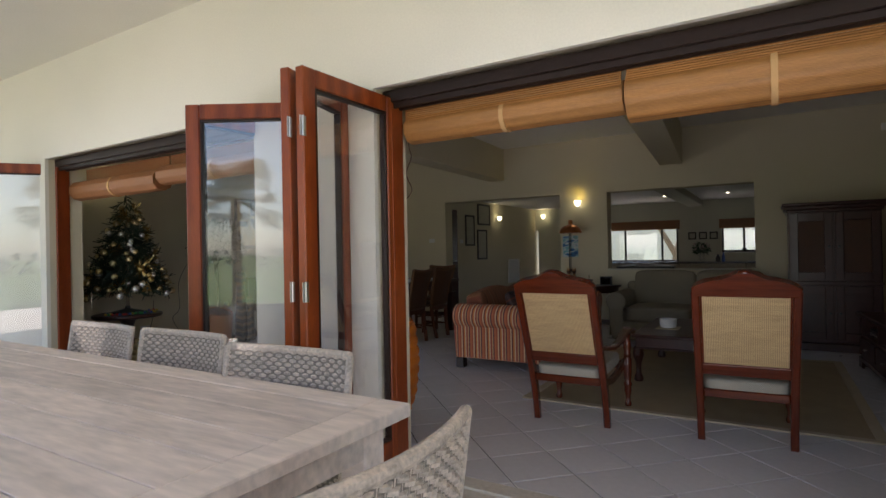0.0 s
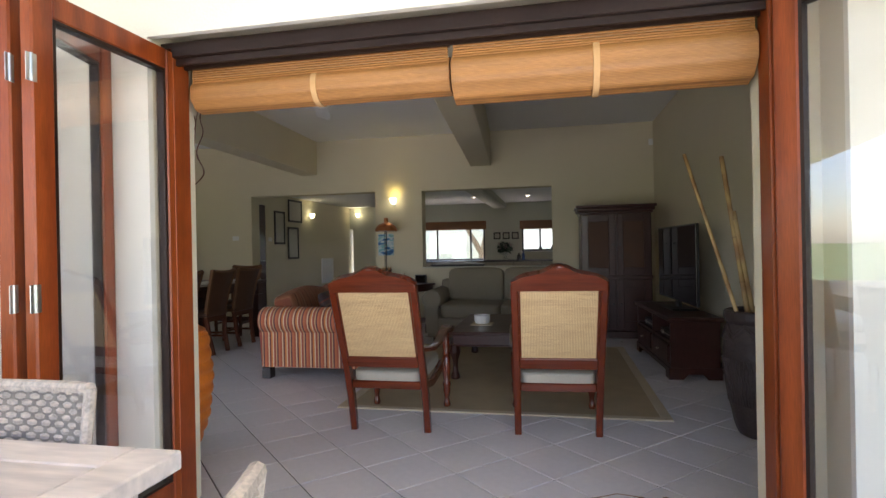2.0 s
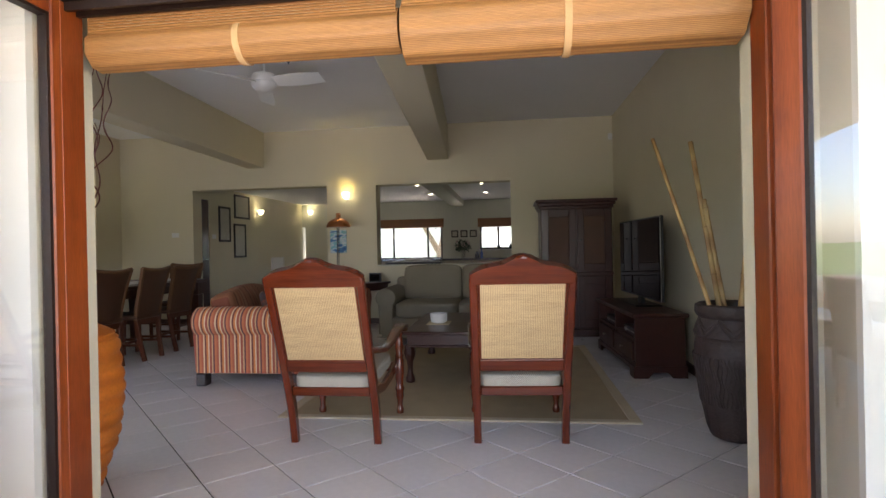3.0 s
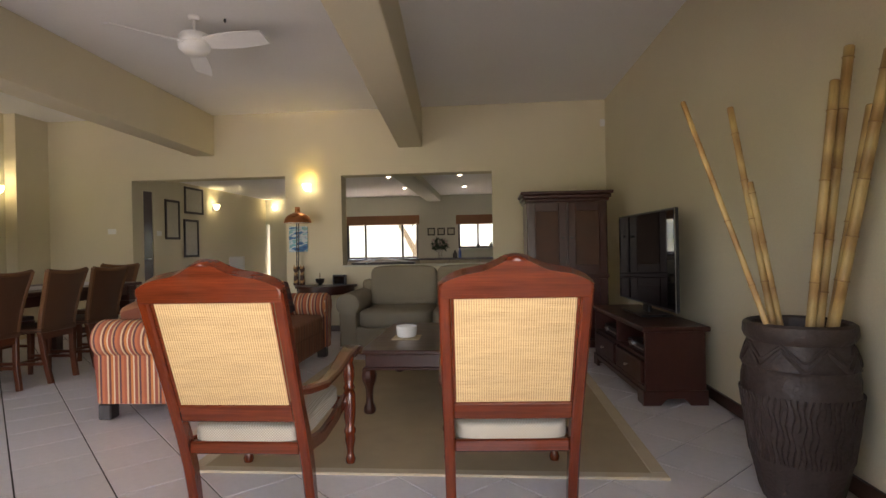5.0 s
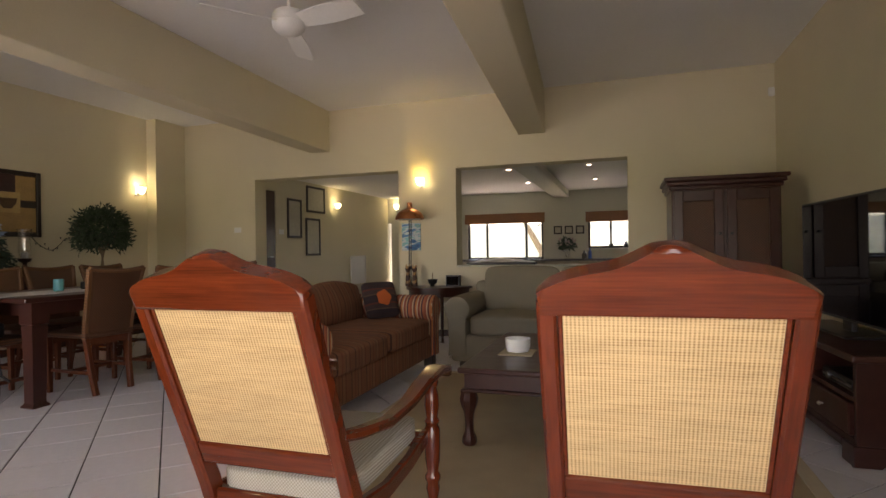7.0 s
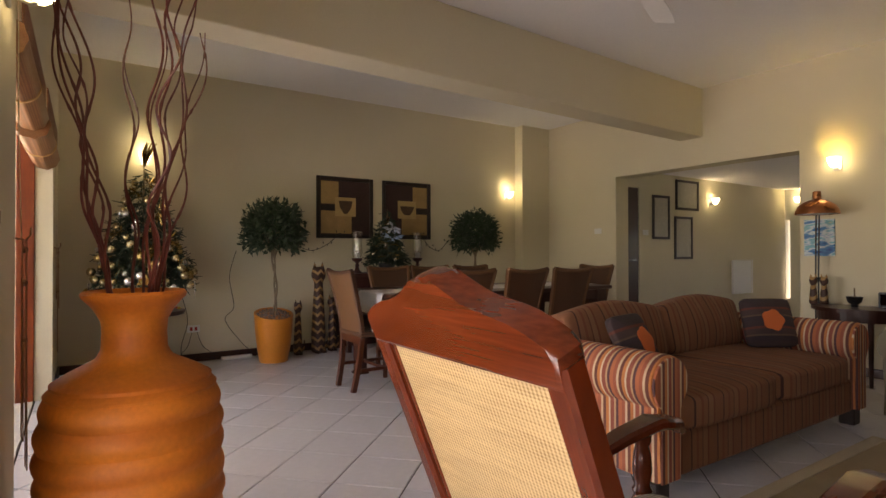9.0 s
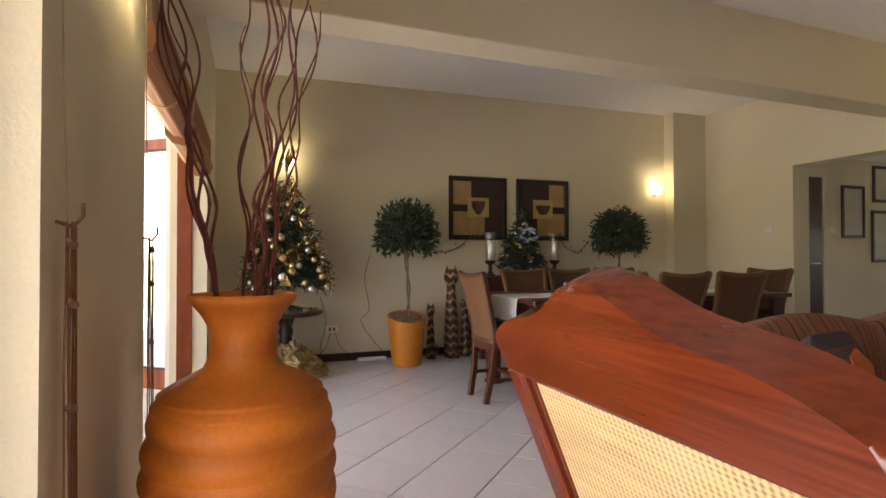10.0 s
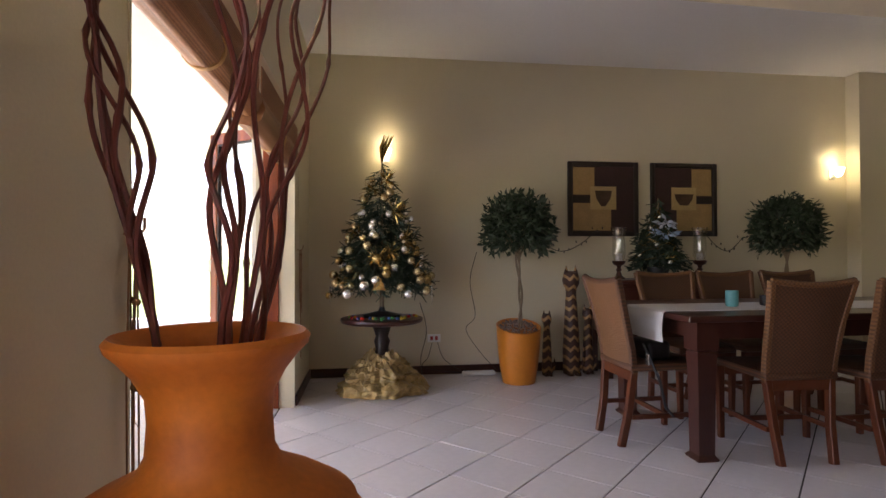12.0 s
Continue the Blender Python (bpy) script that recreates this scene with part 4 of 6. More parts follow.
for k in range(17):
    a = (2.6, 5.5, 0.9)[k % 3] + rnd.uniform(-0.55, 0.55)
    spread = (0.26, 0.22, 0.12)[k % 3] + rnd.uniform(-0.08, 0.08)
    top = rnd.uniform(1.75, 2.5)
    base = Vector((-2.355 + 0.045 * math.cos(a), 1.418 + 0.045 * math.sin(a), 0.72))
    ph, am, fq = rnd.uniform(0, 6.28), rnd.uniform(0.011, 0.022), rnd.uniform(17, 29)
    pts, rad = [], []
    n = 90
    for j in range(n + 1):
        s = j / n
        z = 0.72 + (top - 0.72) * s
        lift = max(0.0, z - 0.95)
        d = 0.03 + spread * min(1, lift / 0.9)
        wv = am * min(1, lift / 0.25)
        x = base.x + d * math.cos(a) * 0.9 + wv * (math.sin(fq * z + ph) + 0.7 * math.sin(0.43 * fq * z + 2 * ph))
        y = base.y + d * math.sin(a) * 0.75 + wv * math.cos(fq * 0.8 * z + ph * 1.7)
        pts.append((x, max(y, 1.135), z))
        rad.append(0.0049 * (1 - 0.6 * s) + (0.0016 if j % 14 == 0 else 0))
    t = thing("twig", Matrix.Translation(pts[0]), "curly red-brown twig standing in the orange vase", "twig", "twigs in the vase")
    part("stem", move(tube(pts, rad, 6), Matrix.Translation(-Vector(pts[0]))), TWIG, t, "", True)


# ---- patio ----
def patio_table():
    ob = thing("patio_table", pose(0, 0, -0.012), "weathered grey teak patio table with planked top", "table")
    x0, x1, y0, y1, z = -3.95, -1.02, -1.32, -0.205, 0.76
    edge = 0.105
    part("edge_board", bx((x1 - edge, y0, z - 0.04, x1, y1, z), bevel=0.004), GREYWOOD, ob)
    part("edge_board", bx((x0, y0, z - 0.04, x0 + edge, y1, z), bevel=0.004), GREYWOOD, ob)
    part("edge_board", bx((x0 + edge + 0.003, y1 - edge, z - 0.04, x1 - edge - 0.003, y1, z), bevel=0.004), GREYWOOD, ob)
    part("edge_board", bx((x0 + edge + 0.003, y0, z - 0.04, x1 - edge - 0.003, y0 + edge, z), bevel=0.004), GREYWOOD, ob)
    n = 6
    w = (y1 - y0 - 2 * edge) / n
    for k in range(n):
        ya = y0 + edge + k * w
        part("plank", bx((x0 + edge + 0.003, ya + 0.0022, z - 0.036, x1 - edge - 0.003, ya + w - 0.0022, z - 0.001), bevel=0.0015), GREYWOOD, ob)
    part("apron", bx((x0 + 0.06, y1 - 0.09, z - 0.13, x1 - 0.06, y1 - 0.06, z - 0.04), (x0 + 0.06, y0 + 0.06, z - 0.13, x1 - 0.06, y0 + 0.09, z - 0.04), (x1 - 0.09, y0 + 0.09, z - 0.13, x1 - 0.06, y1 - 0.09, z - 0.04), (x0 + 0.06, y0 + 0.09, z - 0.13, x0 + 0.09, y1 - 0.09, z - 0.04)), GREYWOOD, ob)
    for x in (x0 + 0.10, x1 - 0.10):
        for y in (y0 + 0.10, y1 - 0.10):
            part("leg", bx((x - 0.045, y - 0.045, 0, x + 0.045, y + 0.045, z - 0.04), bevel=0.006), GREYWOOD, ob)


patio_table()


def woven(w, h, rows, cols, bow):
    """A wicker panel: fat strands passing over and under upright stakes; x across, z up, bowed in y."""
    bm = bmesh.new()
    curve = lambda x: bow * (2 * x / w) ** 2
    for j in range(rows):
        z = (j + 0.5) / rows * h
        pts = []
        for i in range(cols * 2 + 1):
            x = (i / (2 * cols) - 0.5) * w
            pts.append((x, curve(x) + 0.0065 * math.cos(math.pi * (i / 2 + j)), z))
        tube(pts, 0.0072, 6, bm)
    for i in range(cols + 1):
        x = (i / cols - 0.5) * w
        tube([(x, curve(x), 0.0), (x, curve(x), h)], 0.0048, 5, bm)
    return bm


def patio_chair(m, label):
    """A wicker armless chair; it faces +y, the back at y 0."""
    ob = thing("wicker_chair", m, label, "chair", "wicker patio chairs")
    tilt = pose(0, 0.0, 0.395, 8)
    tagged(part("backrest", move(woven(0.55, 0.47, 32, 26, 0.045), tilt), WICKER, ob, "woven wicker back", True), kind="stuff")
    # added dark sheet behind the strands, painting the shade seen through the gaps
    gap_shade = sweep([[(-0.27 + 0.54 * k / 8, 0.045 * (k / 4 - 1) ** 2 + dy, z) for dy, z in ((-0.004, 0.005), (0.004, 0.005), (0.004, 0.466), (-0.004, 0.466))] for k in range(9)])
    part("gap_shade", move(gap_shade, tilt), WICKER_GAP_SHADE, ob, "dark sheet standing in for shade in the wicker's gaps")
    part("top_roll", move(tube([(-0.275 + 0.55 * k / 12, 0.045 * (k / 6 - 1) ** 2, 0.472) for k in range(13)], 0.014, 8), tilt), WICKER, ob, "", True)
    for s in (-1, 1):
        part("side_roll", move(tube([(s * 0.276, 0.045, 0.0), (s * 0.276, 0.045, 0.472)], 0.013, 8), tilt), WICKER, ob, "", True)
    part("seat", bx((-0.27, 0.0, 0.36, 0.27, 0.52, 0.43), bevel=0.02, seg=2), WICKER, ob)
    for x in (-0.24, 0.24):
        for y in (0.04, 0.48):
            part("leg", bx((x - 0.02, y - 0.02, 0, x + 0.02, y + 0.02, 0.37), bevel=0.004), WICKER, ob)
    return ob


pc = patio_chair(pose(-1.555, -0.205, -0.012, 0, 0, 180 + 4), "grey woven wicker chair pushed up to the patio table")
for x, y, a in ((-2.29, -0.11, 181), (-2.925, -0.115, 179)):
    copy_thing(pc, pose(x, y, -0.012, 0, 0, a))
tagged(copy_thing(pc, pose(-0.69, -0.80, -0.012, 0, 0, 88)), "grey woven wicker chair at the table's end")

# ---- dining area ----
dt = thing("dining_table", pose(0, 0, 0), "long dark mahogany dining table", "dining table")
part("tabletop", bx((-5.20, 3.28, 0.735, -4.165, 5.72, 0.77), bevel=0.008, seg=2), DARKWOOD, dt)
part("apron", bx((-5.14, 3.36, 0.64, -4.22, 3.39, 0.735), (-5.14, 5.61, 0.64, -4.22, 5.64, 0.735), (-5.14, 3.39, 0.64, -5.11, 5.61, 0.735), (-4.25, 3.39, 0.64, -4.22, 5.61, 0.735)), DARKWOOD, dt)
for x in (-5.105, -4.255):
    for y in (3.40, 5.60):
        part("leg", sweep([[(x + sx * r, y + sy * r, z) for sx, sy in ((-1, -1), (1, -1), (1, 1), (-1, 1))] for r, z in ((0.058, 0.0), (0.062, 0.01), (0.045, 0.03), (0.05, 0.45), (0.055, 0.56), (0.05, 0.575), (0.062, 0.585), (0.062, 0.735))]), DARKWOOD, dt)
runner = thing("table_runner", pose(0, 0, 0), "white linen runner along the dining table", "table runner")
secs = []
for k, (y, z) in enumerate([(3.262, 0.60), (3.255, 0.66), (3.258, 0.72), (3.266, 0.765), (3.285, 0.776), (3.6, 0.774), (4.4, 0.775), (5.2, 0.774), (5.715, 0.775), (5.738, 0.765), (5.74, 0.62)]):
    secs.append([(-4.84 + 0.004 * math.sin(3 * k), y - (0.004 if y < 3.4 else 0), z), (-4.62, y - (0.012 if y < 3.28 else 0), z), (-4.40, y - 0.002, z), (-4.40, y + (0.004 if y < 3.28 else 0), z - (0.003 if 3.28 < y < 5.72 else 0)), (-4.62, y + 0.001, z - (0.003 if 3.28 < y < 5.72 else 0)), (-4.84, y + 0.002, z - (0.003 if 3.28 < y < 5.72 else 0))])
part("cloth", sweep(secs), LINEN, runner)


def dining_chair(m, label, light=False):
    """A tall rattan dining chair with flared, scooped back; it faces +y, rear feet at y 0."""
    ob = thing("dining_chair", m, label, "dining chair", "chairs round the dining table")
    cane = RATTAN_LIGHT if light else RATTAN
    for s in (-1, 1):
        part("rear_leg", rect_bar([(s * 0.145, -0.03, 0), (s * 0.158, 0.008, 0.2), (s * 0.178, 0.03, 0.43)], 0.036, 0.042, 0.004), CHAIRWOOD, ob)
        part("front_leg", rect_bar([(s * 0.185, 0.43, 0), (s * 0.19, 0.43, 0.43)], [0.032, 0.042], [0.032, 0.042], 0.004), CHAIRWOOD, ob)
        part("stretcher", bx((s * 0.178 - 0.01, 0.02, 0.16, s * 0.178 + 0.01, 0.43, 0.185)), CHAIRWOOD, ob)
        part("back_post", rect_bar([(s * 0.185, 0.03, 0.42), (s * 0.19, 0.015, 0.55), (s * 0.20, -0.03, 0.75), (s * 0.225, -0.085, 0.955)], 0.034, 0.036, 0.006), RATTAN if light else RATTAN_LIGHT, ob, "", True)
    part("stretcher", bx((-0.178, 0.215, 0.16, 0.178, 0.235, 0.185)), CHAIRWOOD, ob)
    part("seat", bx((-0.205, 0.0, 0.43, 0.205, 0.455, 0.475), bevel=0.015, seg=2), RATTAN, ob, "", True)
    part("apron", bx((-0.185, 0.425, 0.375, 0.185, 0.445, 0.43)), CHAIRWOOD, ob)
    part("apron", bx((-0.185, 0.01, 0.375, 0.185, 0.03, 0.43)), CHAIRWOOD, ob)
    secs = []
    for k in range(9):
        s = k / 8
        z = 0.472 + 0.468 * s
        y = 0.022 - 0.105 * s ** 1.4
        hw = 0.17 + 0.035 * s
        ring = []
        for u in (-1, -0.5, 0, 0.5, 1):
            ring.append((u * hw, y - 0.014 - 0.018 * (1 - u * u), z - (0.018 * (1 - u * u) * s)))
        for u in (1, 0.5, 0, -0.5, -1):
            ring.append((u * hw, y + 0.006 - 0.018 * (1 - u * u), z - (0.018 * (1 - u * u) * s)))
        secs.append(ring)
    part("backrest", sweep(secs), cane, ob, "woven rattan backrest", True)
    part("top_rail", tube([(u * 0.225, -0.083 - 0.02 * (1 - u * u), 0.955 - 0.022 * (1 - u * u)) for u in (-1, -0.75, -0.5, -0.25, 0, 0.25, 0.5, 0.75, 1)], 0.018, 8), RATTAN if light else RATTAN_LIGHT, ob, "", True)
    return ob


ch = dining_chair(pose(-4.635, 3.085, 0, 0, 0, 1), "honey rattan dining chair drawn up to the table's end", True)
ce = dining_chair(pose(-4.12, 3.882, 0, 0, 0, 87), "brown woven rattan dining chair pulled from the table")
for m in (pose(-4.06, 4.42, 0, 0, 0, 92), pose(-4.06, 4.97, 0, 0, 0, 88), pose(-5.36, 3.87, 0, 0, 0, -90), pose(-5.36, 4.36, 0, 0, 0, -91), pose(-5.36, 4.90, 0, 0, 0, -89), pose(-4.68, 6.0, 0, 0, 0, 180)):
    tagged(copy_thing(ce, m), "brown woven rattan dining chair at the table")

# ---- trees, plants and ornaments of the dining side ----
def leaf_cloud(bm, centre, radii, count, size, rnd, shell=0.55, cut=-0.75):
    """Folded leaves scattered unevenly through a rounded crown."""
    for _ in range(count):
        while True:
            v = Vector((rnd.gauss(0, 1), rnd.gauss(0, 1), rnd.gauss(0, 1))).normalized()
            if v.z > cut - rnd.uniform(0, 0.2):
                break
        lump = 1 + 0.16 * noise.noise(v * 2.3 + Vector(centre)) + rnd.uniform(-0.06, 0.08)
        p = Vector(centre) + Vector((v.x * radii[0], v.y * radii[1], v.z * radii[2])) * lump * rnd.uniform(shell, 1.0)
        d = (v * 0.7 + Vector((rnd.uniform(-1, 1), rnd.uniform(-1, 1), rnd.uniform(-0.9, 0.6)))).normalized()
        side = d.orthogonal().normalized()
        side.rotate(Matrix.Rotation(rnd.uniform(0, 6.28), 3, d))
        n = d.cross(side)
        L, w = size * rnd.uniform(0.7, 1.3), size * 0.20
        a, b, c, e, f = p, p + d * L * 0.45 + side * w + n * w * 0.4, p + d * L, p + d * L * 0.45 - side * w + n * w * 0.4, p + d * L * 0.5
        q = [bm.verts.new(x) for x in (a, b, c, e, f)]
        bm.faces.new((q[0], q[1], q[4]))
        bm.faces.new((q[1], q[2], q[4]))
        bm.faces.new((q[2], q[3], q[4]))
        bm.faces.new((q[3], q[0], q[4]))


def topiary(m, label, seed):
    ob = thing("potted_tree", m, label, "potted tree", "ball-shaped potted trees")
    rnd = random.Random(seed)
    pot = lathe([(0.130, 0), (0.140, 0.006), (0.165, 0.16), (0.182, 0.32), (0.190, 0.46), (0.192, 0.485), (0.182, 0.488), (0.174, 0.47), (0.168, 0.45), (0.02, 0.462)], 36)
    peb = bmesh.new()
    slant = lambda v: -0.045 * v.x / 0.19 * max(0.0, (v.z - 0.16) / 0.32)
    for k in range(150):
        a, r = rnd.uniform(0, 6.28), 0.162 * math.sqrt(rnd.random())
        bmesh.ops.create_icosphere(peb, subdivisions=1, radius=rnd.uniform(0.008, 0.014), matrix=pose(r * math.cos(a), r * math.sin(a), 0.462 + 0.035 * (1 - (r / 0.165) ** 2) + rnd.uniform(0, 0.012)))
    for bm in (pot, peb):
        for v in bm.verts:
            v.co.z += slant(v.co)
    part("planter", pot, ORANGE_GLAZE, ob, "glossy orange planter with a slanted rim", True)
    tagged(part("gravel", peb, PEBBLE, ob, "brown pebbles"), kind="stuff")
    for k in range(2):
        pts = [(0.012 * math.cos(3.1 * k + 9 * s), 0.012 * math.sin(3.1 * k + 9 * s) + 0.02 * math.sin(4 * s), 0.39 + 0.75 * s) for s in [j / 16 for j in range(17)]]
        part("stem", tube(pts, 0.0105, 8), BARK, ob, "", True)
    for k in range(7):
        a = k * 0.9
        part("branch", tube([(0, 0.01, 1.06), (0.05 * math.cos(a), 0.05 * math.sin(a), 1.16), (0.17 * math.cos(a), 0.17 * math.sin(a), 1.32)], [0.009, 0.007, 0.003], 6), BARK, ob)
    crown = bmesh.new()
    leaf_cloud(crown, (0, 0, 1.33), (0.305, 0.305, 0.30), 2500, 0.068, rnd, 0.5, -0.6)
    tagged(part("crown", crown, LEAF, ob, "dense dark green leaves"), kind="stuff")
    return ob


ORANGE_GLAZE = mat("orange_glaze", (0.62, 0.205, 0.022), 0.3, vary=0.08, scale=4, fine=40, bump=0.01)
PEBBLE = mat("pebbles", (0.24, 0.165, 0.14), 0.7, vary=0.5, scale=40, fine=120)
topiary(pose(-6.10, 2.905, 0), "round-clipped leafy tree in a glossy orange planter", 3)
topiary(pose(-6.12, 5.47, 0, 0, 0, 70), "round-clipped leafy tree in a planter by the sideboard", 8)


def fir(ob, z0, height, radius, sprays, rnd, size=0.11):
    part("trunk", tube([(0, 0, 0), (0, 0, z0), (0.01, 0, z0 + height)], [0.02, 0.018, 0.004], 8), BARK, ob)
    bm = bmesh.new()
    for k in range(sprays):
        s = (k + 0.5) / sprays
        z = z0 + height * (1 - math.sqrt(1 - s)) * 0.98
        r = (radius * (1 - (z - z0) / height) ** 0.85 + 0.02) * rnd.uniform(0.78, 1.12)
        a = k * 2.39996
        tip = Vector((r * math.cos(a), r * math.sin(a), z - 0.10 * r + rnd.uniform(-0.02, 0.02)))
        root = Vector((0, 0, z + 0.05))
        d = tip - root
        tube([root, root + d * 0.5 + Vector((0, 0, 0.02)), tip], 0.003, 3, bm)
        n = max(6, int(26 * r / radius))
        for j in range(n):
            f = 0.25 + 0.8 * (j / n)
            p = root + d * f
            v = (d.normalized() * 0.9 + Vector((rnd.uniform(-1, 1), rnd.uniform(-1, 1), rnd.uniform(-0.8, 0.9)))).normalized()
            side = v.orthogonal().normalized() * 0.007
            L = size * rnd.uniform(0.35, 0.75)
            q = [bm.verts.new(x) for x in (p - side, p + side, p + v * L + side * 0.5, p + v * L - side * 0.5)]
            bm.faces.new(q)
    tagged(part("needles", bm, PINE, ob, "dark green artificial fir branches"), kind="stuff")


def ball(parent, loc, r, material, me={}):
    key = material.name
    if key not in me:
        b = bmesh.new()
        bmesh.ops.create_icosphere(b, subdivisions=2, radius=1)
        o = part("bauble", b, material, parent, "", True)
        me[key] = o.data
    else:
        o = new("bauble", me[key])
        o.parent = parent
    o.location, o.scale = loc, (r, r, r)
    return o


rnd = random.Random(21)
ped = thing("pedestal_table", pose(-6.0, 1.735, 0), "round dark pedestal table with gold cloth at its foot", "side table")
part("tabletop", lathe([(0.30, 0.548), (0.325, 0.556), (0.335, 0.572), (0.33, 0.588), (0.30, 0.594), (0.02, 0.594)], 48), DARKWOOD, ped, "", True)
part("column", lathe([(0.09, 0.0), (0.10, 0.05), (0.06, 0.12), (0.045, 0.26), (0.062, 0.30), (0.05, 0.34), (0.066, 0.40), (0.05, 0.44), (0.07, 0.50), (0.10, 0.548)], 20), BLACKWOOD, ped, "turned column", True)
cloth = bmesh.new()
rows = []
for j in range(41):
    s = j / 40
    row = []
    for i in range(144):
        a = 2 * math.pi * i / 144
        v = Vector((math.cos(a), math.sin(a), s * 2))
        fold = noise.noise(v * 2.2) * 0.06 + noise.noise(v * 6) * 0.03 + 0.018 * noise.noise(v * 12) + 0.007 * noise.noise(v * 24)
        r = 0.075 + 0.27 * s ** 0.85 + fold * min(1, s * 2.2)
        z = max(0.007, 0.31 * (1 - s) ** 0.75 + 0.05 * noise.noise(v * 4.5) * (1 - s) + 0.014 * noise.noise(v * 9) * (1 - s * 0.6))
        row.append(cloth.verts.new((r * math.cos(a), r * math.sin(a) * 1.05, z)))
    rows.append(row)
for a, b in zip(rows, rows[1:]):
    for i in range(144):
        cloth.faces.new((a[i], a[(i + 1) % 144], b[(i + 1) % 144], b[i]))
GOLDCLOTH = mat("gold_crinkled_cloth", (0.40, 0.29, 0.125), 0.36, 0.45, vary=0.35, scale=14, fine=45, bump=0.5)
gc = thing("gold_cloth", pose(-6.0, 1.735, 0), "crumpled gold cloth heaped round the table foot", "cloth")
part("drape", cloth, GOLDCLOTH, gc, "", True)

xt = thing("christmas_tree", pose(-6.0, 1.735, 0.595), "decorated christmas tree with gold and silver baubles", "christmas tree")
fir(xt, 0.23, 1.06, 0.40, 175, rnd, 0.13)
part("stand", lathe([(0.16, 0), (0.15, 0.02), (0.03, 0.05), (0.02, 0.08)], 16), BLACK, xt)
PALE_GOLD = mat("pale_gold", (0.55, 0.44, 0.24), 0.22, 0.85, vary=0.1)
BAUBLES = [GOLD, SILVER, PALE_GOLD, SILVER, PALE_GOLD]
for k in range(95):
    s = (k + 0.5) / 95
    z = 0.235 + 0.95 * (1 - math.sqrt(1 - s)) + rnd.uniform(-0.035, 0.035)
    r = 0.42 * max(0.0, 1 - (z - 0.2) / 1.10) ** 0.85 + rnd.uniform(-0.02, 0.045)
    a = k * 2.39996 + rnd.uniform(-0.6, 0.6)
    ball(xt, (r * math.cos(a), r * math.sin(a), z - 0.07 * r - 0.02), rnd.uniform(0.026, 0.041), BAUBLES[rnd.randrange(5)])
for z, a, r in ((0.47, -0.15, 0.32), (0.85, 0.5, 0.19), (0.40, 0.9, 0.32), (1.02, -0.5, 0.14), (0.68, -0.9, 0.24), (0.62, 0.75, 0.26), (0.52, 0.2, 0.30), (1.1, 0.3, 0.1), (0.30, -0.7, 0.36)):
    fl = bmesh.new()
    for k in range(34):
        d = Vector((rnd.uniform(0.1, 0.7), rnd.uniform(-1, 1), rnd.uniform(-1, 1))).normalized()
        s = d.orthogonal().normalized() * 0.0045
        q = [fl.verts.new(x) for x in (Vector((0, 0, 0)), d * 0.05 + s, d * rnd.uniform(0.08, 0.13), d * 0.05 - s)]
        fl.faces.new(q)
    part("gold_flower", move(fl, pose(r * math.cos(a), r * math.sin(a), z, 0, 0, math.degrees(a))), GOLD, xt, "gold glitter flower")
top = bmesh.new()
for k in range(5):
    a = 2 * math.pi * k / 5
    tube([(0, 0, 0), (0.012 * math.cos(a), 0.02 + 0.03 * math.sin(a), 0.12), (0.02 * math.cos(a), 0.06 + 0.04 * math.sin(a), 0.22)], [0.008, 0.012, 0.003], 5, top)
part("topper", move(top, pose(0, 0, 1.26)), GOLD, xt, "gold feathered spire")
cut = [(-0.055, 0), (0.055, 0), (0.03, 0.035), (0.042, 0.035), (0.02, 0.07), (0.028, 0.07), (0, 0.11), (-0.028, 0.07), (-0.02, 0.07), (-0.042, 0.035), (-0.03, 0.035)]
part("tree_ornament", move(prism(cut, 0.006, bevel=0.001), pose(0.41, -0.03, 0.24, 0, 0, 84)), GOLD, xt, "flat golden tree-shaped ornament")
for y in (-0.43, 0.42):
    part("icicle", lathe([(0.001, -0.16), (0.005, -0.05), (0.006, 0.0), (0.001, 0.01)], 8), SILVER, xt).location = (0.10, y * 0.95, 0.25)
COL = {n: mat(n, c, 0.4, vary=0.1) for n, c in (("toy_red", (0.5, 0.03, 0.02)), ("toy_yellow", (0.6, 0.4, 0.04)), ("toy_green", (0.03, 0.25, 0.06)), ("toy_blue", (0.04, 0.10, 0.35)))}
for k in range(26):
    a = -1.5 + 3.0 * k / 25 + rnd.uniform(-0.05, 0.05)
    r = rnd.uniform(0.22, 0.29)
    o = thing("sweet", pose(-6.0 + r * math.cos(a), 1.735 + r * math.sin(a), 0.595), "small bright wrapped sweet on the round table", "sweet", "sweets under the tree")
    part("wrapper", move(lathe([(0.004, 0), (0.013, 0.004), (0.014, 0.012), (0.008, 0.022)], 10), pose(0, 0, 0)), list(COL.values())[rnd.randrange(4)], o)


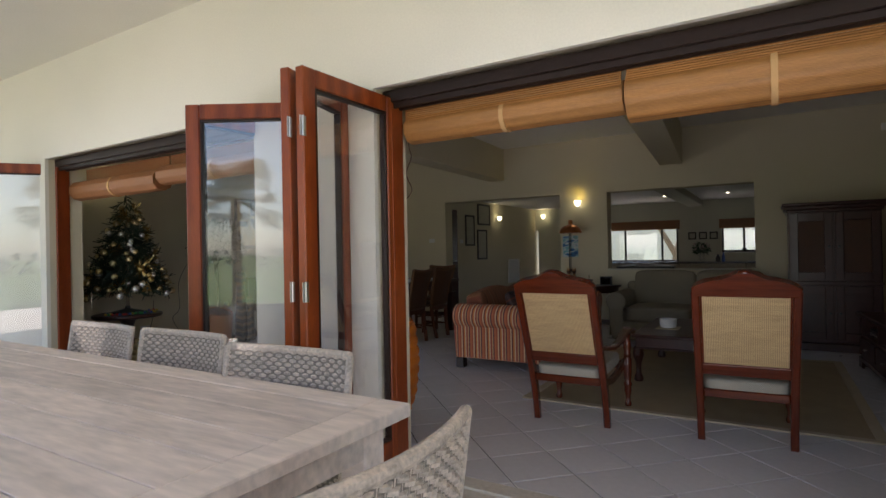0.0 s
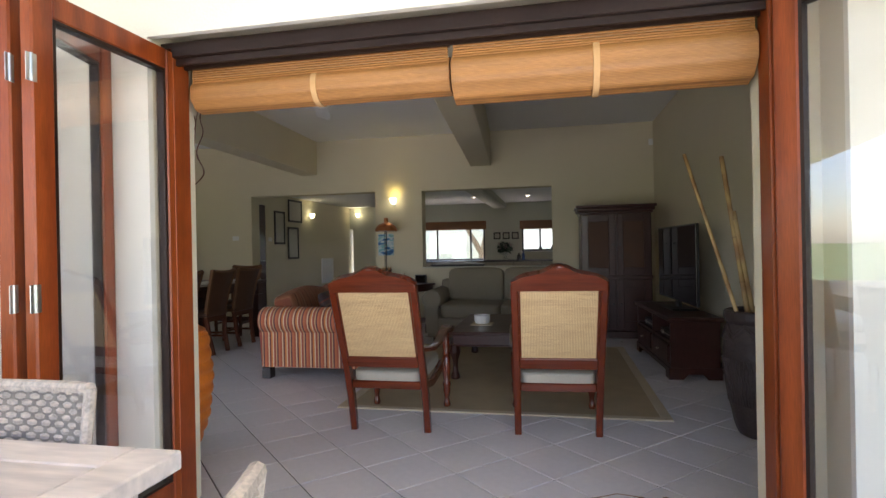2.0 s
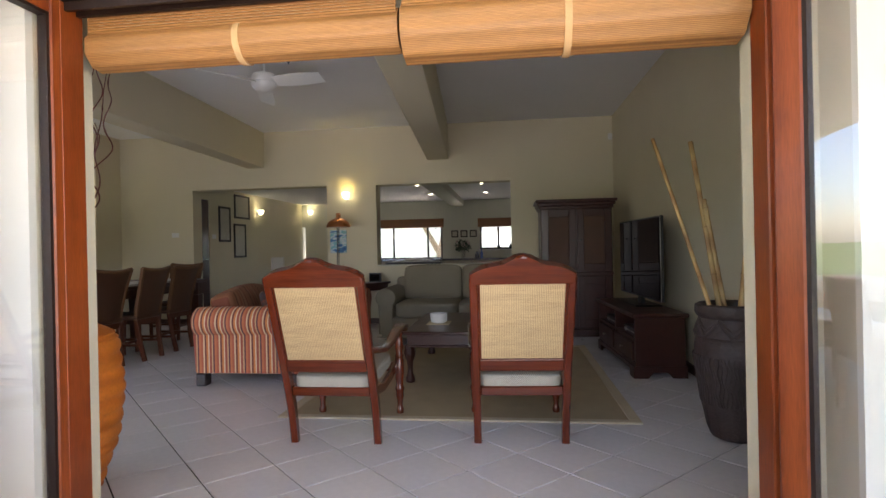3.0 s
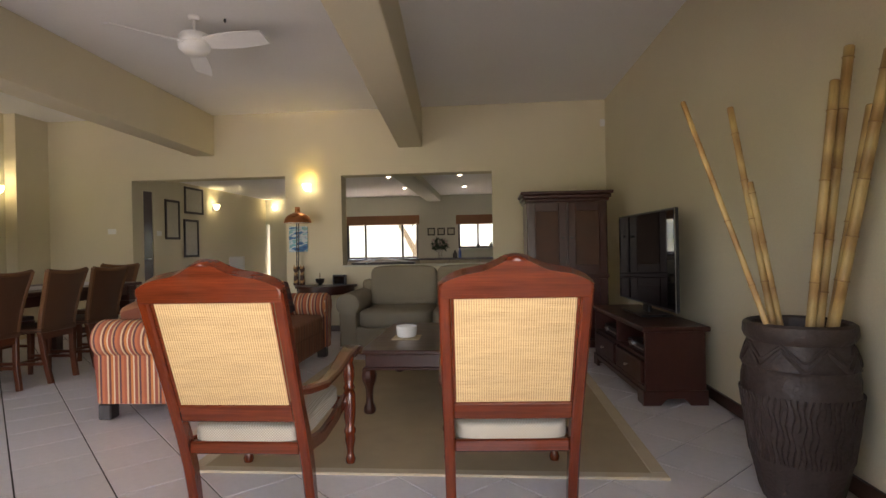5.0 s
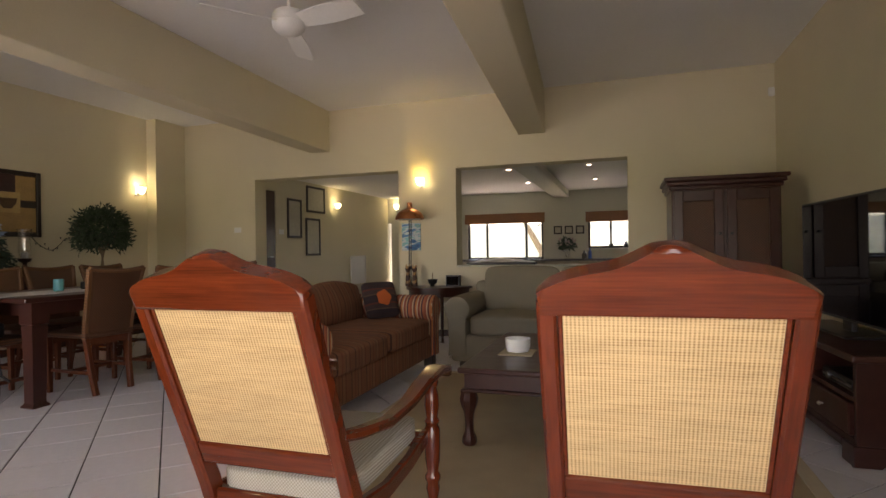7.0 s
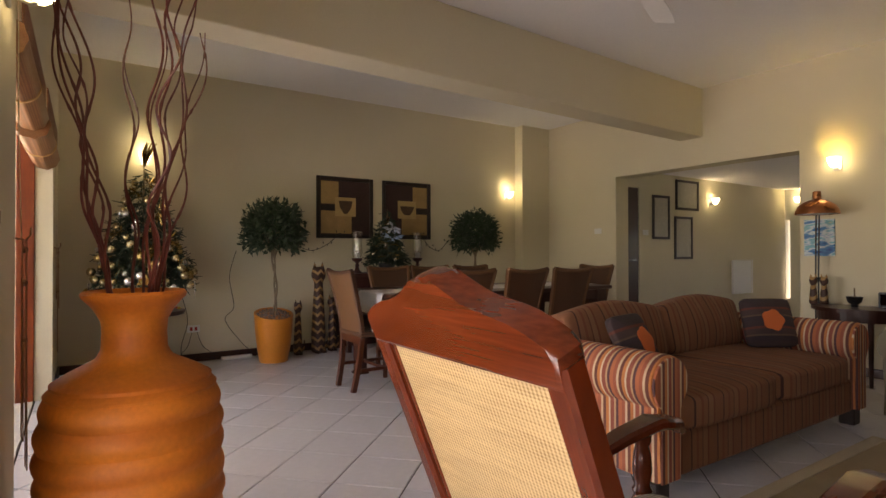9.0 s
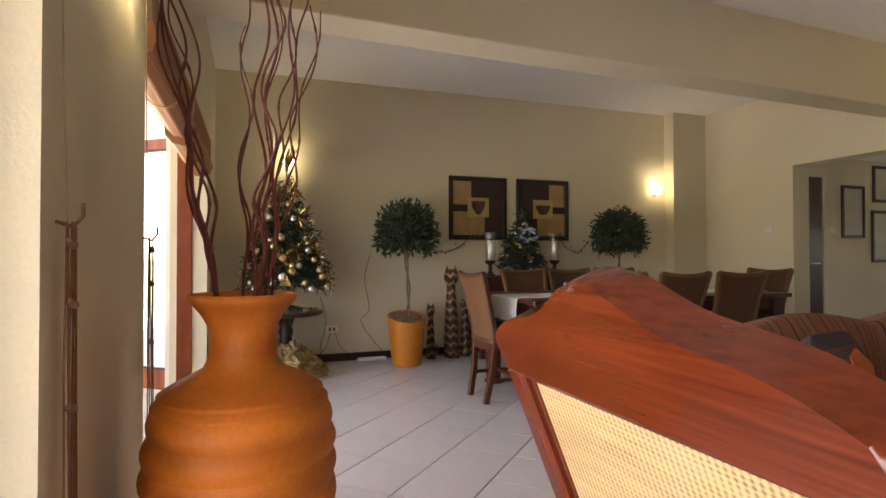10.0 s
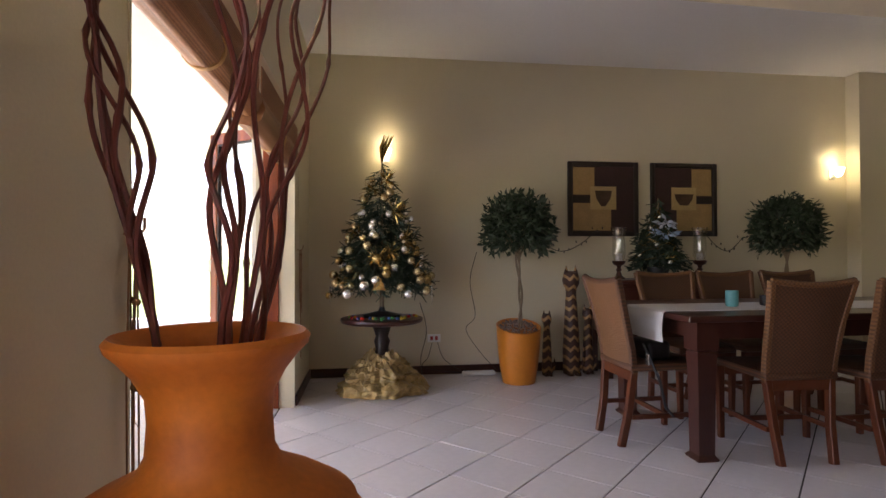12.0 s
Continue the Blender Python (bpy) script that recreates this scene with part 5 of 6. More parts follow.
def framed_bowl_picture(y0, y1, flip):
    ob = thing("picture", pose(XW, (y0 + y1) / 2, 1.628, 0, 0, 90), "framed abstract picture of a bowl in tan and brown", "picture", "two bowl pictures")
    w, h = (y1 - y0) / 2, 0.357
    part("frame", bx((-w, -0.028, -h, -w + 0.045, -0.002, h), (w - 0.045, -0.028, -h, w, -0.002, h), (-w + 0.045, -0.028, h - 0.045, w - 0.045, -0.002, h), (-w + 0.045, -0.028, -h, w - 0.045, -0.002, -h + 0.045), bevel=0.006), BLACKWOOD, ob)
    part("print", bx((-w + 0.045, -0.012, -h + 0.045, w - 0.045, -0.006, h - 0.045)), PRINT_DARK, ob)
    f = -1 if flip else 1
    u = w - 0.045
    tan = bx(*[(min(a * f, b * f), -0.0145, c, max(a * f, b * f), -0.0125, d) for a, b, c, d in ((-u + 0.01, -u * 0.28, 0.04, h - 0.055), (-u + 0.01, u * 0.25, -h + 0.055, -0.04))])
    part("tan_field", tan, PRINT_TAN, ob)
    part("square", bx((-0.13, -0.0175, -0.10, 0.13, -0.015, 0.12)), PRINT_TAN2, ob)
    part("bar", bx((min(-u * f, -0.14 * f), -0.017, -0.035, max(-u * f, -0.14 * f), -0.0146, 0.025)), BLACKWOOD, ob)
    if flip:
        bowl = [(-0.10, 0.055), (0.10, 0.055), (0.085, 0.0), (0.04, -0.055), (-0.04, -0.055), (-0.085, 0.0)]
    else:
        bowl = [(-0.085, 0.08), (0.085, 0.08), (0.07, 0.0), (0.02, -0.07), (-0.02, -0.07), (-0.07, 0.0)]
    part("bowl", prism(bowl, 0.003, place=lambda a, b, c: (a, -0.0195 + c, b), bevel=0), PRINT_BROWN, ob)


PRINT_DARK = mat("print_dark", (0.05, 0.022, 0.02), 0.6, vary=0.25, scale=8, fine=60)
PRINT_TAN = mat("print_tan", (0.42, 0.27, 0.11), 0.6, vary=0.2, scale=9, fine=70)
PRINT_TAN2 = mat("print_ochre", (0.52, 0.36, 0.16), 0.6, vary=0.15, scale=9, fine=70)
PRINT_BROWN = mat("print_brown", (0.10, 0.055, 0.03), 0.6, vary=0.3, scale=16, fine=70)
framed_bowl_picture(3.50, 4.21, False)
framed_bowl_picture(4.335, 5.03, True)

sb = thing("sideboard", pose(-6.29, 4.33, 0), "dark wooden sideboard against the wall behind the table", "sideboard")
part("top", bx((-0.21, -0.66, 0.835, 0.22, 0.66, 0.87), bevel=0.008), DARKWOOD, sb)
part("body", bx((-0.20, -0.62, 0.40, 0.19, 0.62, 0.835), bevel=0.004), DARKWOOD, sb)
for y in (-0.31, 0.31):
    d = part("drawer", bx((0.19, y - 0.29, 0.62, 0.205, y + 0.29, 0.81), bevel=0.004), DARKWOOD, sb)
    part("knob", move(lathe([(0.006, 0), (0.006, 0.01), (0.014, 0.016), (0.005, 0.026)], 12), pose(0.205, y, 0.715, 0, 90)), CHROME, d, "", True)
for x in (-0.17, 0.16):
    for y in (-0.59, 0.59):
        part("leg", bx((x - 0.025, y - 0.025, 0, x + 0.025, y + 0.025, 0.40), bevel=0.003), DARKWOOD, sb)


def hurricane(x, y):
    ob = thing("candle_holder", pose(x, y, 0.871), "turned dark wooden candle holder with glass chimney", "candle holder", "pair of candle holders")
    part("base", lathe([(0.055, 0), (0.057, 0.012), (0.03, 0.03), (0.018, 0.07), (0.028, 0.085), (0.016, 0.10), (0.022, 0.12), (0.05, 0.135), (0.062, 0.16), (0.058, 0.168), (0.02, 0.168)], 24), DARKWOOD, ob, "", True)
    part("candle", lathe([(0.028, 0.169), (0.03, 0.172), (0.03, 0.23), (0.02, 0.234)], 20), WHITE, ob, "white pillar candle", True)
    g = lathe([(0.044, 0.169), (0.062, 0.225), (0.059, 0.30), (0.055, 0.38), (0.074, 0.475), (0.071, 0.475), (0.052, 0.38), (0.056, 0.30), (0.059, 0.225), (0.041, 0.172)], 24)
    o = part("chimney", g, GLASS, ob, "clear glass chimney", True)
    o.visible_shadow = False


hurricane(-6.27, 3.90)
hurricane(-6.27, 4.70)
mt = thing("small_christmas_tree", pose(-6.27, 4.28, 0.871) @ Matrix.Diagonal((1.15, 1.15, 1.1, 1)), "small christmas tree with blue bow and gold tinsel", "christmas tree")
part("pot", lathe([(0.07, 0), (0.09, 0.10), (0.085, 0.10), (0.02, 0.09)], 20), BLACK, mt)
fir(mt, 0.10, 0.58, 0.20, 90, rnd, 0.10)
gar = [((0.20 * (1 - k / 70) * rnd.uniform(0.7, 1.1)) * math.cos(k * 0.42), (0.20 * (1 - k / 70) * rnd.uniform(0.7, 1.1)) * math.sin(k * 0.42), 0.13 + 0.5 * k / 70 + rnd.uniform(-0.03, 0.03)) for k in range(64)]
for turn in (0, 130, 250):
    part("tinsel", move(tube(gar, 0.005, 4), pose(0, 0, 0, 0, 0, turn)), GOLD, mt, "gold tinsel garland")
for nm, c, n_, at in (("pale_satin", (0.46, 0.50, 0.60), 16, (0.10, 0.02, 0.47)), ("blue_satin", (0.24, 0.34, 0.52), 20, (0.12, 0.0, 0.38))):
    bow = bmesh.new()
    leaf_cloud(bow, at, (0.03, 0.065, 0.045), n_, 0.075, rnd, 0.3, -1.2)
    part("bow", bow, mat(nm, c, 0.35, vary=0.2), mt, "looped satin ribbon bow")
for k in range(14):
    a, z = k * 2.4, 0.14 + 0.4 * k / 14
    ball(mt, (0.19 * (1 - (z - 0.1) / 0.6) * math.cos(a), 0.19 * (1 - (z - 0.1) / 0.6) * math.sin(a), z), 0.02, SILVER)


def cat(m, h, label):
    """A tall painted wooden cat, as one plain mesh."""
    bm = lathe([(0.075, 0), (0.085, 0.01), (0.088, 0.2), (0.075, 0.45), (0.06, 0.66), (0.052, 0.76), (0.058, 0.80), (0.082, 0.84), (0.088, 0.89), (0.07, 0.945), (0.02, 0.965)], 20)
    for s in (-1, 1):
        r = bmesh.ops.create_cone(bm, cap_ends=True, segments=8, radius1=0.034, radius2=0.003, depth=0.09, matrix=pose(0, s * 0.05, 0.97))
        tube([(0.06, s * 0.04, 0.0), (0.095, s * 0.04, 0.015), (0.11, s * 0.04, 0.03)], [0.03, 0.032, 0.012], 8, bm)
    tube([(0, 0.08, 0.03), (0.03, 0.12, 0.12), (0.02, 0.13, 0.26)], [0.02, 0.018, 0.012], 8, bm)
    move(bm, Matrix.Diagonal((h, h * 0.9, h, 1)))
    o = part("cat_statue", bm, CAT, None, "", True)
    o.matrix_world = m
    tagged(o, label, "statue", "painted cat statues")


CAT = pattern(mat("painted_cat", (0.3, 0.2, 0.08), 0.5, vary=0.25, scale=9, fine=60), zigzag((0.055, 0.018, 0.009), (0.40, 0.22, 0.085), 0.092, 0.036))
cat(pose(-6.36, 3.475, 0), 0.98, "tall painted wooden cat statue with zigzag stripes")
cat(pose(-6.34, 3.235, 0), 0.58, "small painted wooden cat statue beside the planter")
cat(pose(-6.38, 3.64, 0), 0.62, "small striped wooden cat statue beside the tall one")


def sconce(m, material, label):
    ob = thing("wall_light", m, label, "wall light", "lit wall lights")
    part("backplate", bx((-0.035, -0.012, -0.05, 0.035, 0.0, 0.05), bevel=0.004), CHROME, ob)
    part("arm", tube([(0, -0.01, -0.02), (0, -0.06, -0.035), (0, -0.085, -0.02)], 0.007, 8), CHROME, ob)
    part("shade", move(lathe([(0.012, -0.03), (0.030, -0.015), (0.046, 0.02), (0.055, 0.06), (0.050, 0.06), (0.040, 0.02), (0.02, -0.01)], 20), pose(0, -0.085, 0)), SCONCE_GLASS, ob, "frosted glass shade", True)
    b = bmesh.new()
    bmesh.ops.create_icosphere(b, subdivisions=2, radius=0.034, matrix=pose(0, -0.085, 0.03))
    part("bulb", b, material, ob, "glowing bulb", True)


SCONCE_GLASS = mat("frosted_glass", (0.9, 0.85, 0.7), 0.4, vary=0.02, emit=2.2, emit_color=(0.90, 0.84, 0.50))
sconce(pose(-2.68, YN, 1.885), LAMP, "warm yellow wall light glowing beside the kitchen hatch")
sconce(pose(XW, 6.31, 1.90, 0, 0, 90), LAMP_WHITE, "glowing white wall light near the corner pillar")
sconce(pose(XW, 1.78, 1.99, 0, 0, 90), LAMP_WHITE, "glowing wall light behind the christmas tree")
sconce(pose(-5.17, 9.19, 1.85, 0, 0, 90), LAMP_DIM, "small glowing wall light in the passage")
sconce(pose(-4.93, KY, 1.98), LAMP_DIM, "warm wall light on the far passage wall")
sconce(pose(-2.55, YF, 1.86, 0, 0, 180), LAMP, "warm wall light on the pier between the doors")


def plate(name, m, label, category, toggles):
    ob = thing(name, m, label, category)
    part("plate", bx((-0.06, -0.008, -0.036, 0.06, 0, 0.036), bevel=0.003), WHITE, ob)
    for x, mt_ in toggles:
        part("rocker", bx((x - 0.012, -0.012, -0.018, x + 0.012, -0.008, 0.018), bevel=0.002), mt_, ob)


RED_PLUG = mat("red_plastic", (0.45, 0.03, 0.025), 0.4)
plate("light_switch", pose(-5.44, YN, 1.385), "white light switch plate on the wall", "light switch", [(0, WHITE)])
plate("light_switch", pose(-5.165, 7.62, 1.37, 0, 0, 90), "white light switch plate in the passage", "light switch", [(0, WHITE)])
plate("light_switch", pose(0.57, YF, 1.37, 0, 0, 180), "white light switch plate beside the doors", "light switch", [(0, WHITE)])
plate("wall_socket", pose(XW, 2.22, 0.335, 0, 0, 90), "white double wall socket with red switches", "wall socket", [(-0.022, RED_PLUG), (0.022, RED_PLUG)])
se = thing("alarm_sensor", pose(1.13, YN, 2.615), "small white alarm sensor high in the corner", "sensor")
part("case", bx((-0.03, -0.035, -0.045, 0.03, 0, 0.045), bevel=0.012, seg=2), WHITE, se)

for y, L in ((2.62, 0.30), (2.98, 0.24)):
    o = thing("power_strip", pose(-6.43, y, 0.003), "white power strip on the floor by the wall", "power strip")
    part("case", bx((-0.03, -L / 2, 0, 0.03, L / 2, 0.035), bevel=0.006), WHITE, o)
    for k in (-1, 0, 1):
        part("outlet", bx((-0.015, k * L * 0.3 - 0.02, 0.035, 0.015, k * L * 0.3 + 0.02, 0.038), bevel=0.001), LINEN, o)


def cable(pts, label, r=0.003, material=None):
    o = thing("cable", Matrix.Translation(pts[0]), label, "cable")
    fine = []
    P = [Vector(p) for p in pts]
    for k in range(len(P) - 1):
        a, b, c, d = P[max(k - 1, 0)], P[k], P[k + 1], P[min(k + 2, len(P) - 1)]
        for j in range(8):
            t = j / 8
            fine.append(0.5 * ((2 * b) + (c - a) * t + (2 * a - 5 * b + 4 * c - d) * t * t + (3 * b - a - 3 * c + d) * t ** 3))
    fine.append(P[-1])
    part("wire", move(tube(fine, r, 6), Matrix.Translation(-P[0])), material or BLACK, o)
    return o


cable([(-6.15, 2.55, 1.12), (-6.30, 2.52, 0.86), (-6.38, 2.58, 0.55), (-6.40, 2.50, 0.42), (-6.40, 2.64, 0.20), (-6.42, 2.78, 0.05)], "thin black cable hanging from the potted tree")
cable([(-6.48, 2.20, 0.30), (-6.44, 2.16, 0.18), (-6.45, 2.12, 0.08), (-6.42, 2.45, 0.03)], "black cable from the wall socket")
cable([(-6.48, 2.25, 0.30), (-6.42, 2.30, 0.16), (-6.40, 2.45, 0.05)], "second black cable from the wall socket")
cable([(-6.05, 2.05, 0.70), (-6.2, 2.12, 0.45), (-6.3, 2.08, 0.20), (-6.4, 2.1, 0.03)], "dark tree-light cable hanging behind the table")
for ys, z in (((3.16, 3.30, 3.45, 3.62, 3.78), (1.30, 1.17, 1.13, 1.20, 1.33)), ((4.86, 5.0, 5.14, 5.28), (1.33, 1.18, 1.13, 1.25))):
    fl = cable([(-6.47, y, zz) for y, zz in zip(ys, z)], "string of unlit fairy lights on the wall", 0.004)
    P0 = Vector((-6.47, ys[0], z[0]))
    for y, zz in zip(ys, z):
        for dy in (-0.05, 0.0, 0.05):
            part("fairy_bulb", move(lathe([(0.003, -0.02), (0.006, -0.012), (0.006, 0.0), (0.002, 0.004)], 6), Matrix.Translation(Vector((-6.465, y + dy, zz + 0.5 * abs(dy))) - P0)), BLACK, fl)

# things on the dining table
TEAL = mat("teal_glaze", (0.10, 0.36, 0.36), 0.35, vary=0.1)
for x, y, r, h, mm, lab in ((-4.56, 3.80, 0.036, 0.095, TEAL, "turquoise ceramic tumbler on the dining table"), (-4.60, 4.06, 0.038, 0.06, BLACK, "small black pot on the dining table")):
    o = thing("tumbler", pose(x, y, 0.778), lab, "cup")
    part("body", lathe([(r * 0.85, 0), (r, 0.006), (r, h), (r * 0.88, h), (r * 0.85, 0.01)], 24), mm, o, "", True)
bag = thing("camera_bag", pose(-4.62, 3.30, 0.478, 0, 0, 4), "small black bag with strap on a dining chair", "bag")
part("pouch", pillow(0.22, 0.15, 0.11, 8, 0.5), BLACK, bag, "", True)
part("strap", tube([(0.08, -0.08, 0.06), (0.13, -0.12, 0.10), (0.17, -0.10, 0.02), (0.20, -0.06, -0.10), (0.19, -0.02, -0.25), (0.21, 0.02, -0.30)], 0.008, 6), BLACK, bag)
part("tag", bx((0.16, -0.125, -0.01, 0.19, -0.115, 0.05), bevel=0.003), SILVER, bag)

# ---- north side of the sitting area ----
st = thing("half_round_table", pose(-2.44, 6.95, 0), "dark half-round table against the wall", "side table")
half = [(0.40 * math.cos(radians(180 + 180 * k / 24)), 0.50 * math.sin(radians(180 + 180 * k / 24))) for k in range(25)]
part("top", prism(half, 0.03, place=lambda u, v, w: (u, v, 0.615 + w), bevel=0.005), DARKWOOD, st)
part("apron", prism([(a * 0.9, b * 0.9 - 0.002) for a, b in half], 0.08, place=lambda u, v, w: (u, v, 0.56 + w), bevel=0.003), DARKWOOD, st)
for x, y in ((-0.30, -0.06), (0.30, -0.06), (-0.14, -0.38), (0.14, -0.38)):
    part("leg", tube([(x, y, 0), (x, y, 0.52)], [0.014, 0.022], 10), DARKWOOD, st)
o = thing("photo_box", pose(-2.23, 6.80, 0.631), "dark picture box standing on the half-round table", "box")
part("frame", bx((-0.085, -0.03, 0, 0.085, 0.03, 0.13), bevel=0.004), BLACK, o)
part("front", bx((-0.07, -0.034, 0.015, 0.07, -0.029, 0.115)), SCREEN, o)
o = thing("mortar", pose(-2.47, 6.74, 0.631), "small dark bowl with a pestle", "bowl")
part("bowl", lathe([(0.025, 0), (0.03, 0.005), (0.022, 0.015), (0.05, 0.04), (0.06, 0.085), (0.054, 0.085), (0.03, 0.03)], 20), BLACK, o, "", True)
part("pestle", tube([(0.0, 0, 0.05), (0.0, 0.0, 0.16)], [0.008, 0.006], 8), BARK, o)
for dx in (-0.045, 0.04):
    bm = lathe([(0.03, 0), (0.034, 0.01), (0.028, 0.10), (0.02, 0.17), (0.03, 0.19), (0.034, 0.215), (0.02, 0.24)], 12)
    for s in (-1, 1):
        bmesh.ops.create_cone(bm, cap_ends=True, segments=6, radius1=0.012, radius2=0.001, depth=0.035, matrix=pose(s * 0.02, 0, 0.25))
    c = part("cat_figurine", bm, CAT, None, "", True)
    c.matrix_world = pose(-2.76 + dx, 6.80, 0.631)
    tagged(c, "small painted cat figurine on the half-round table", "figurine", "cat figurines")

fl = thing("floor_lamp", pose(-2.80, 6.86, 0.0), "tall floor lamp with copper dome shade", "floor lamp")
part("base", lathe([(0.13, 0), (0.13, 0.015), (0.02, 0.025)], 28), BLACK, fl)
for dx in (-0.012, 0.012):
    part("pole", tube([(dx, 0, 0.02), (dx, 0, 0.85), (dx + 0.01, 0.0, 1.45)], 0.007, 8), BLACK, fl)
part("clamp", bx((-0.03, -0.015, 0.83, 0.03, 0.015, 0.87), bevel=0.004), BLACK, fl)
part("arm", tube([(0.01, 0, 1.44), (0.03, -0.06, 1.54), (0.06, -0.14, 1.60)], 0.007, 8), BLACK, fl)
part("shade", move(lathe([(0.02, 0.205), (0.032, 0.20), (0.034, 0.135), (0.055, 0.125), (0.10, 0.11), (0.145, 0.075), (0.168, 0.03), (0.172, 0.0), (0.166, 0.0), (0.160, 0.03), (0.135, 0.07), (0.05, 0.115)], 36), pose(0.065, -0.15, 1.43)), COPPER, fl, "polished copper dome shade", True)
part("diffuser", move(lathe([(0.02, 0.012), (0.15, 0.008), (0.155, 0.02), (0.02, 0.03)], 28), pose(0.065, -0.15, 1.425)), WHITE, fl, "pale lining")


def ramp_color(stops, scale, axis):
    def build(n, l, co):
        t = n.new("ShaderNodeTexNoise")
        t.inputs["Scale"].default_value, t.inputs["Detail"].default_value = scale, 4
        mp = n.new("ShaderNodeMapping")
        mp.inputs["Scale"].default_value = axis
        l.new(co, mp.inputs[0])
        l.new(mp.outputs[0], t.inputs["Vector"])
        r = n.new("ShaderNodeValToRGB")
        el = r.color_ramp.elements
        while len(el) < len(stops):
            el.new(0.5)
        for k, (p, c) in enumerate(stops):
            el[k].position, el[k].color = p, (*c, 1)
        l.new(t.outputs["Fac"], r.inputs[0])
        return r.outputs[0]
    return build


SEA = pattern(mat("sea_painting", (0.1, 0.2, 0.4), 0.5, vary=0.1), ramp_color([(0.3, (0.02, 0.05, 0.22)), (0.45, (0.05, 0.22, 0.45)), (0.52, (0.65, 0.70, 0.70)), (0.6, (0.10, 0.40, 0.50)), (0.7, (0.55, 0.50, 0.25))], 7, (1, 1, 2.6)))
o = thing("painting", pose(-2.83, YN, 1.23), "small unframed painting of a blue sea", "painting")
part("canvas", bx((-0.125, -0.02, -0.17, 0.125, -0.001, 0.17), bevel=0.002), SEA, o)


def ceiling_fan():
    ob = thing("ceiling_fan", pose(-2.565, 4.03, H + 0.015), "white three-bladed ceiling fan at rest", "ceiling fan")
    part("rod", tube([(0, 0, -0.015), (0, 0, -0.16)], 0.011, 10), WHITE, ob)
    part("canopy", lathe([(0.035, -0.045), (0.045, -0.035), (0.045, -0.015), (0.02, -0.015)], 20), WHITE, ob)
    part("motor", lathe([(0.03, -0.315), (0.08, -0.30), (0.112, -0.27), (0.12, -0.235), (0.115, -0.228), (0.12, -0.22), (0.116, -0.175), (0.095, -0.15), (0.03, -0.14)], 32), WHITE, ob, "", True)
    for a in (112, -8, 232):
        secs = []
        for k in range(9):
            s = k / 8
            x = 0.085 + 0.52 * s
            w = 0.05 + 0.05 * math.sin(math.pi * min(1, s * 1.4) * 0.5) - 0.03 * s
            tw = (1 if a == 112 else -1) * math.tan(radians(24 - 8 * s))
            z = -0.225 - (0.04 if a == 112 else 0.012) * s
            secs.append([(x, -w, z - w * tw - 0.004), (x, w, z + w * tw - 0.004), (x, w, z + w * tw + 0.004), (x, -w, z - w * tw + 0.004)])
        part("blade", move(sweep(secs), pose(0, 0, 0, 0, 0, a)), WHITE, ob, "", True)
    h = thing("ceiling_hook", pose(-2.35, 4.1, H), "small dark hook in the ceiling", "hook")
    part("hook", lathe([(0.004, -0.03), (0.012, -0.015), (0.01, 0.0)], 8), BLACK, h)


ceiling_fan()


def rope_hook(x, label):
    ob = thing("blind_cord", pose(x, YF, 0), label, "cord", "blind cords")
    part("hook", tube([(0, 0.002, 1.14), (0, 0.03, 1.13), (0.0, 0.045, 1.15), (0.0, 0.045, 1.175)], 0.0036, 8), CORD, ob)
    part("cord", tube([(0.0, 0.02, 1.14), (0.005, 0.012, 1.5), (0.0, 0.008, 1.95)], 0.0018, 6), RUGEDGE, ob)
    rr = random.Random(int(-x * 100))
    for k in range(3):
        L = rr.uniform(0.35, 0.8)
        dx, dy = rr.uniform(-0.015, 0.03), rr.uniform(0.015, 0.035)
        part("loop", tube([(dx, dy, 1.14), (dx + 0.012, dy, 1.14 - L * 0.5), (dx + 0.004, dy, 1.14 - L), (dx - 0.012, dy + 0.004, 1.14 - L - 0.02), (dx - 0.014, dy, 1.14 - L * 0.5), (dx - 0.004, dy, 1.13)], 0.002, 6), CORD, ob)
    for z in (1.10, 0.99, 0.80):
        part("toggle", move(lathe([(0.004, -0.018), (0.008, -0.012), (0.009, 0.0), (0.008, 0.012), (0.004, 0.018)], 10), pose(rr.uniform(-0.005, 0.012), 0.03, z, 0, 70)), CORD, ob, "wooden cord toggle", True)


CORD = mat("brown_cord", (0.26, 0.13, 0.06), 0.8, vary=0.25, scale=20, fine=100)
rope_hook(-1.99, "brown blind cords hanging from a wall hook")
rope_hook(-2.825, "brown blind cords hooked beside the dining doors")
rope_hook(-5.70, "brown blind cords hooked near the corner")

pod = thing("seed_pod_string", pose(0.27, 1.30, 0.002), "string of tan seed pods lying on the tiles", "ornament")
for k in range(9):
    a = k * 0.75
    x, y = 0.18 * math.cos(a) * (0.4 + 0.07 * k) - 0.03 * k, 0.06 * math.sin(a)
    b = bmesh.new()
    bmesh.ops.create_icosphere(b, subdivisions=2, radius=0.016, matrix=Matrix.Translation((x, y, 0.014)) @ Matrix.Diagonal((1.3, 0.9, 0.85, 1)))
    part("seed_pod", b, CORD, pod, "", True)
part("string", tube([(0.2 * math.cos(k * 0.5) * (0.3 + 0.03 * k) - 0.015 * k, 0.07 * math.sin(k * 0.5), 0.006 + 0.02 * max(0, math.sin(k * 1.3))) for k in range(20)], 0.002, 5), CORD, pod)

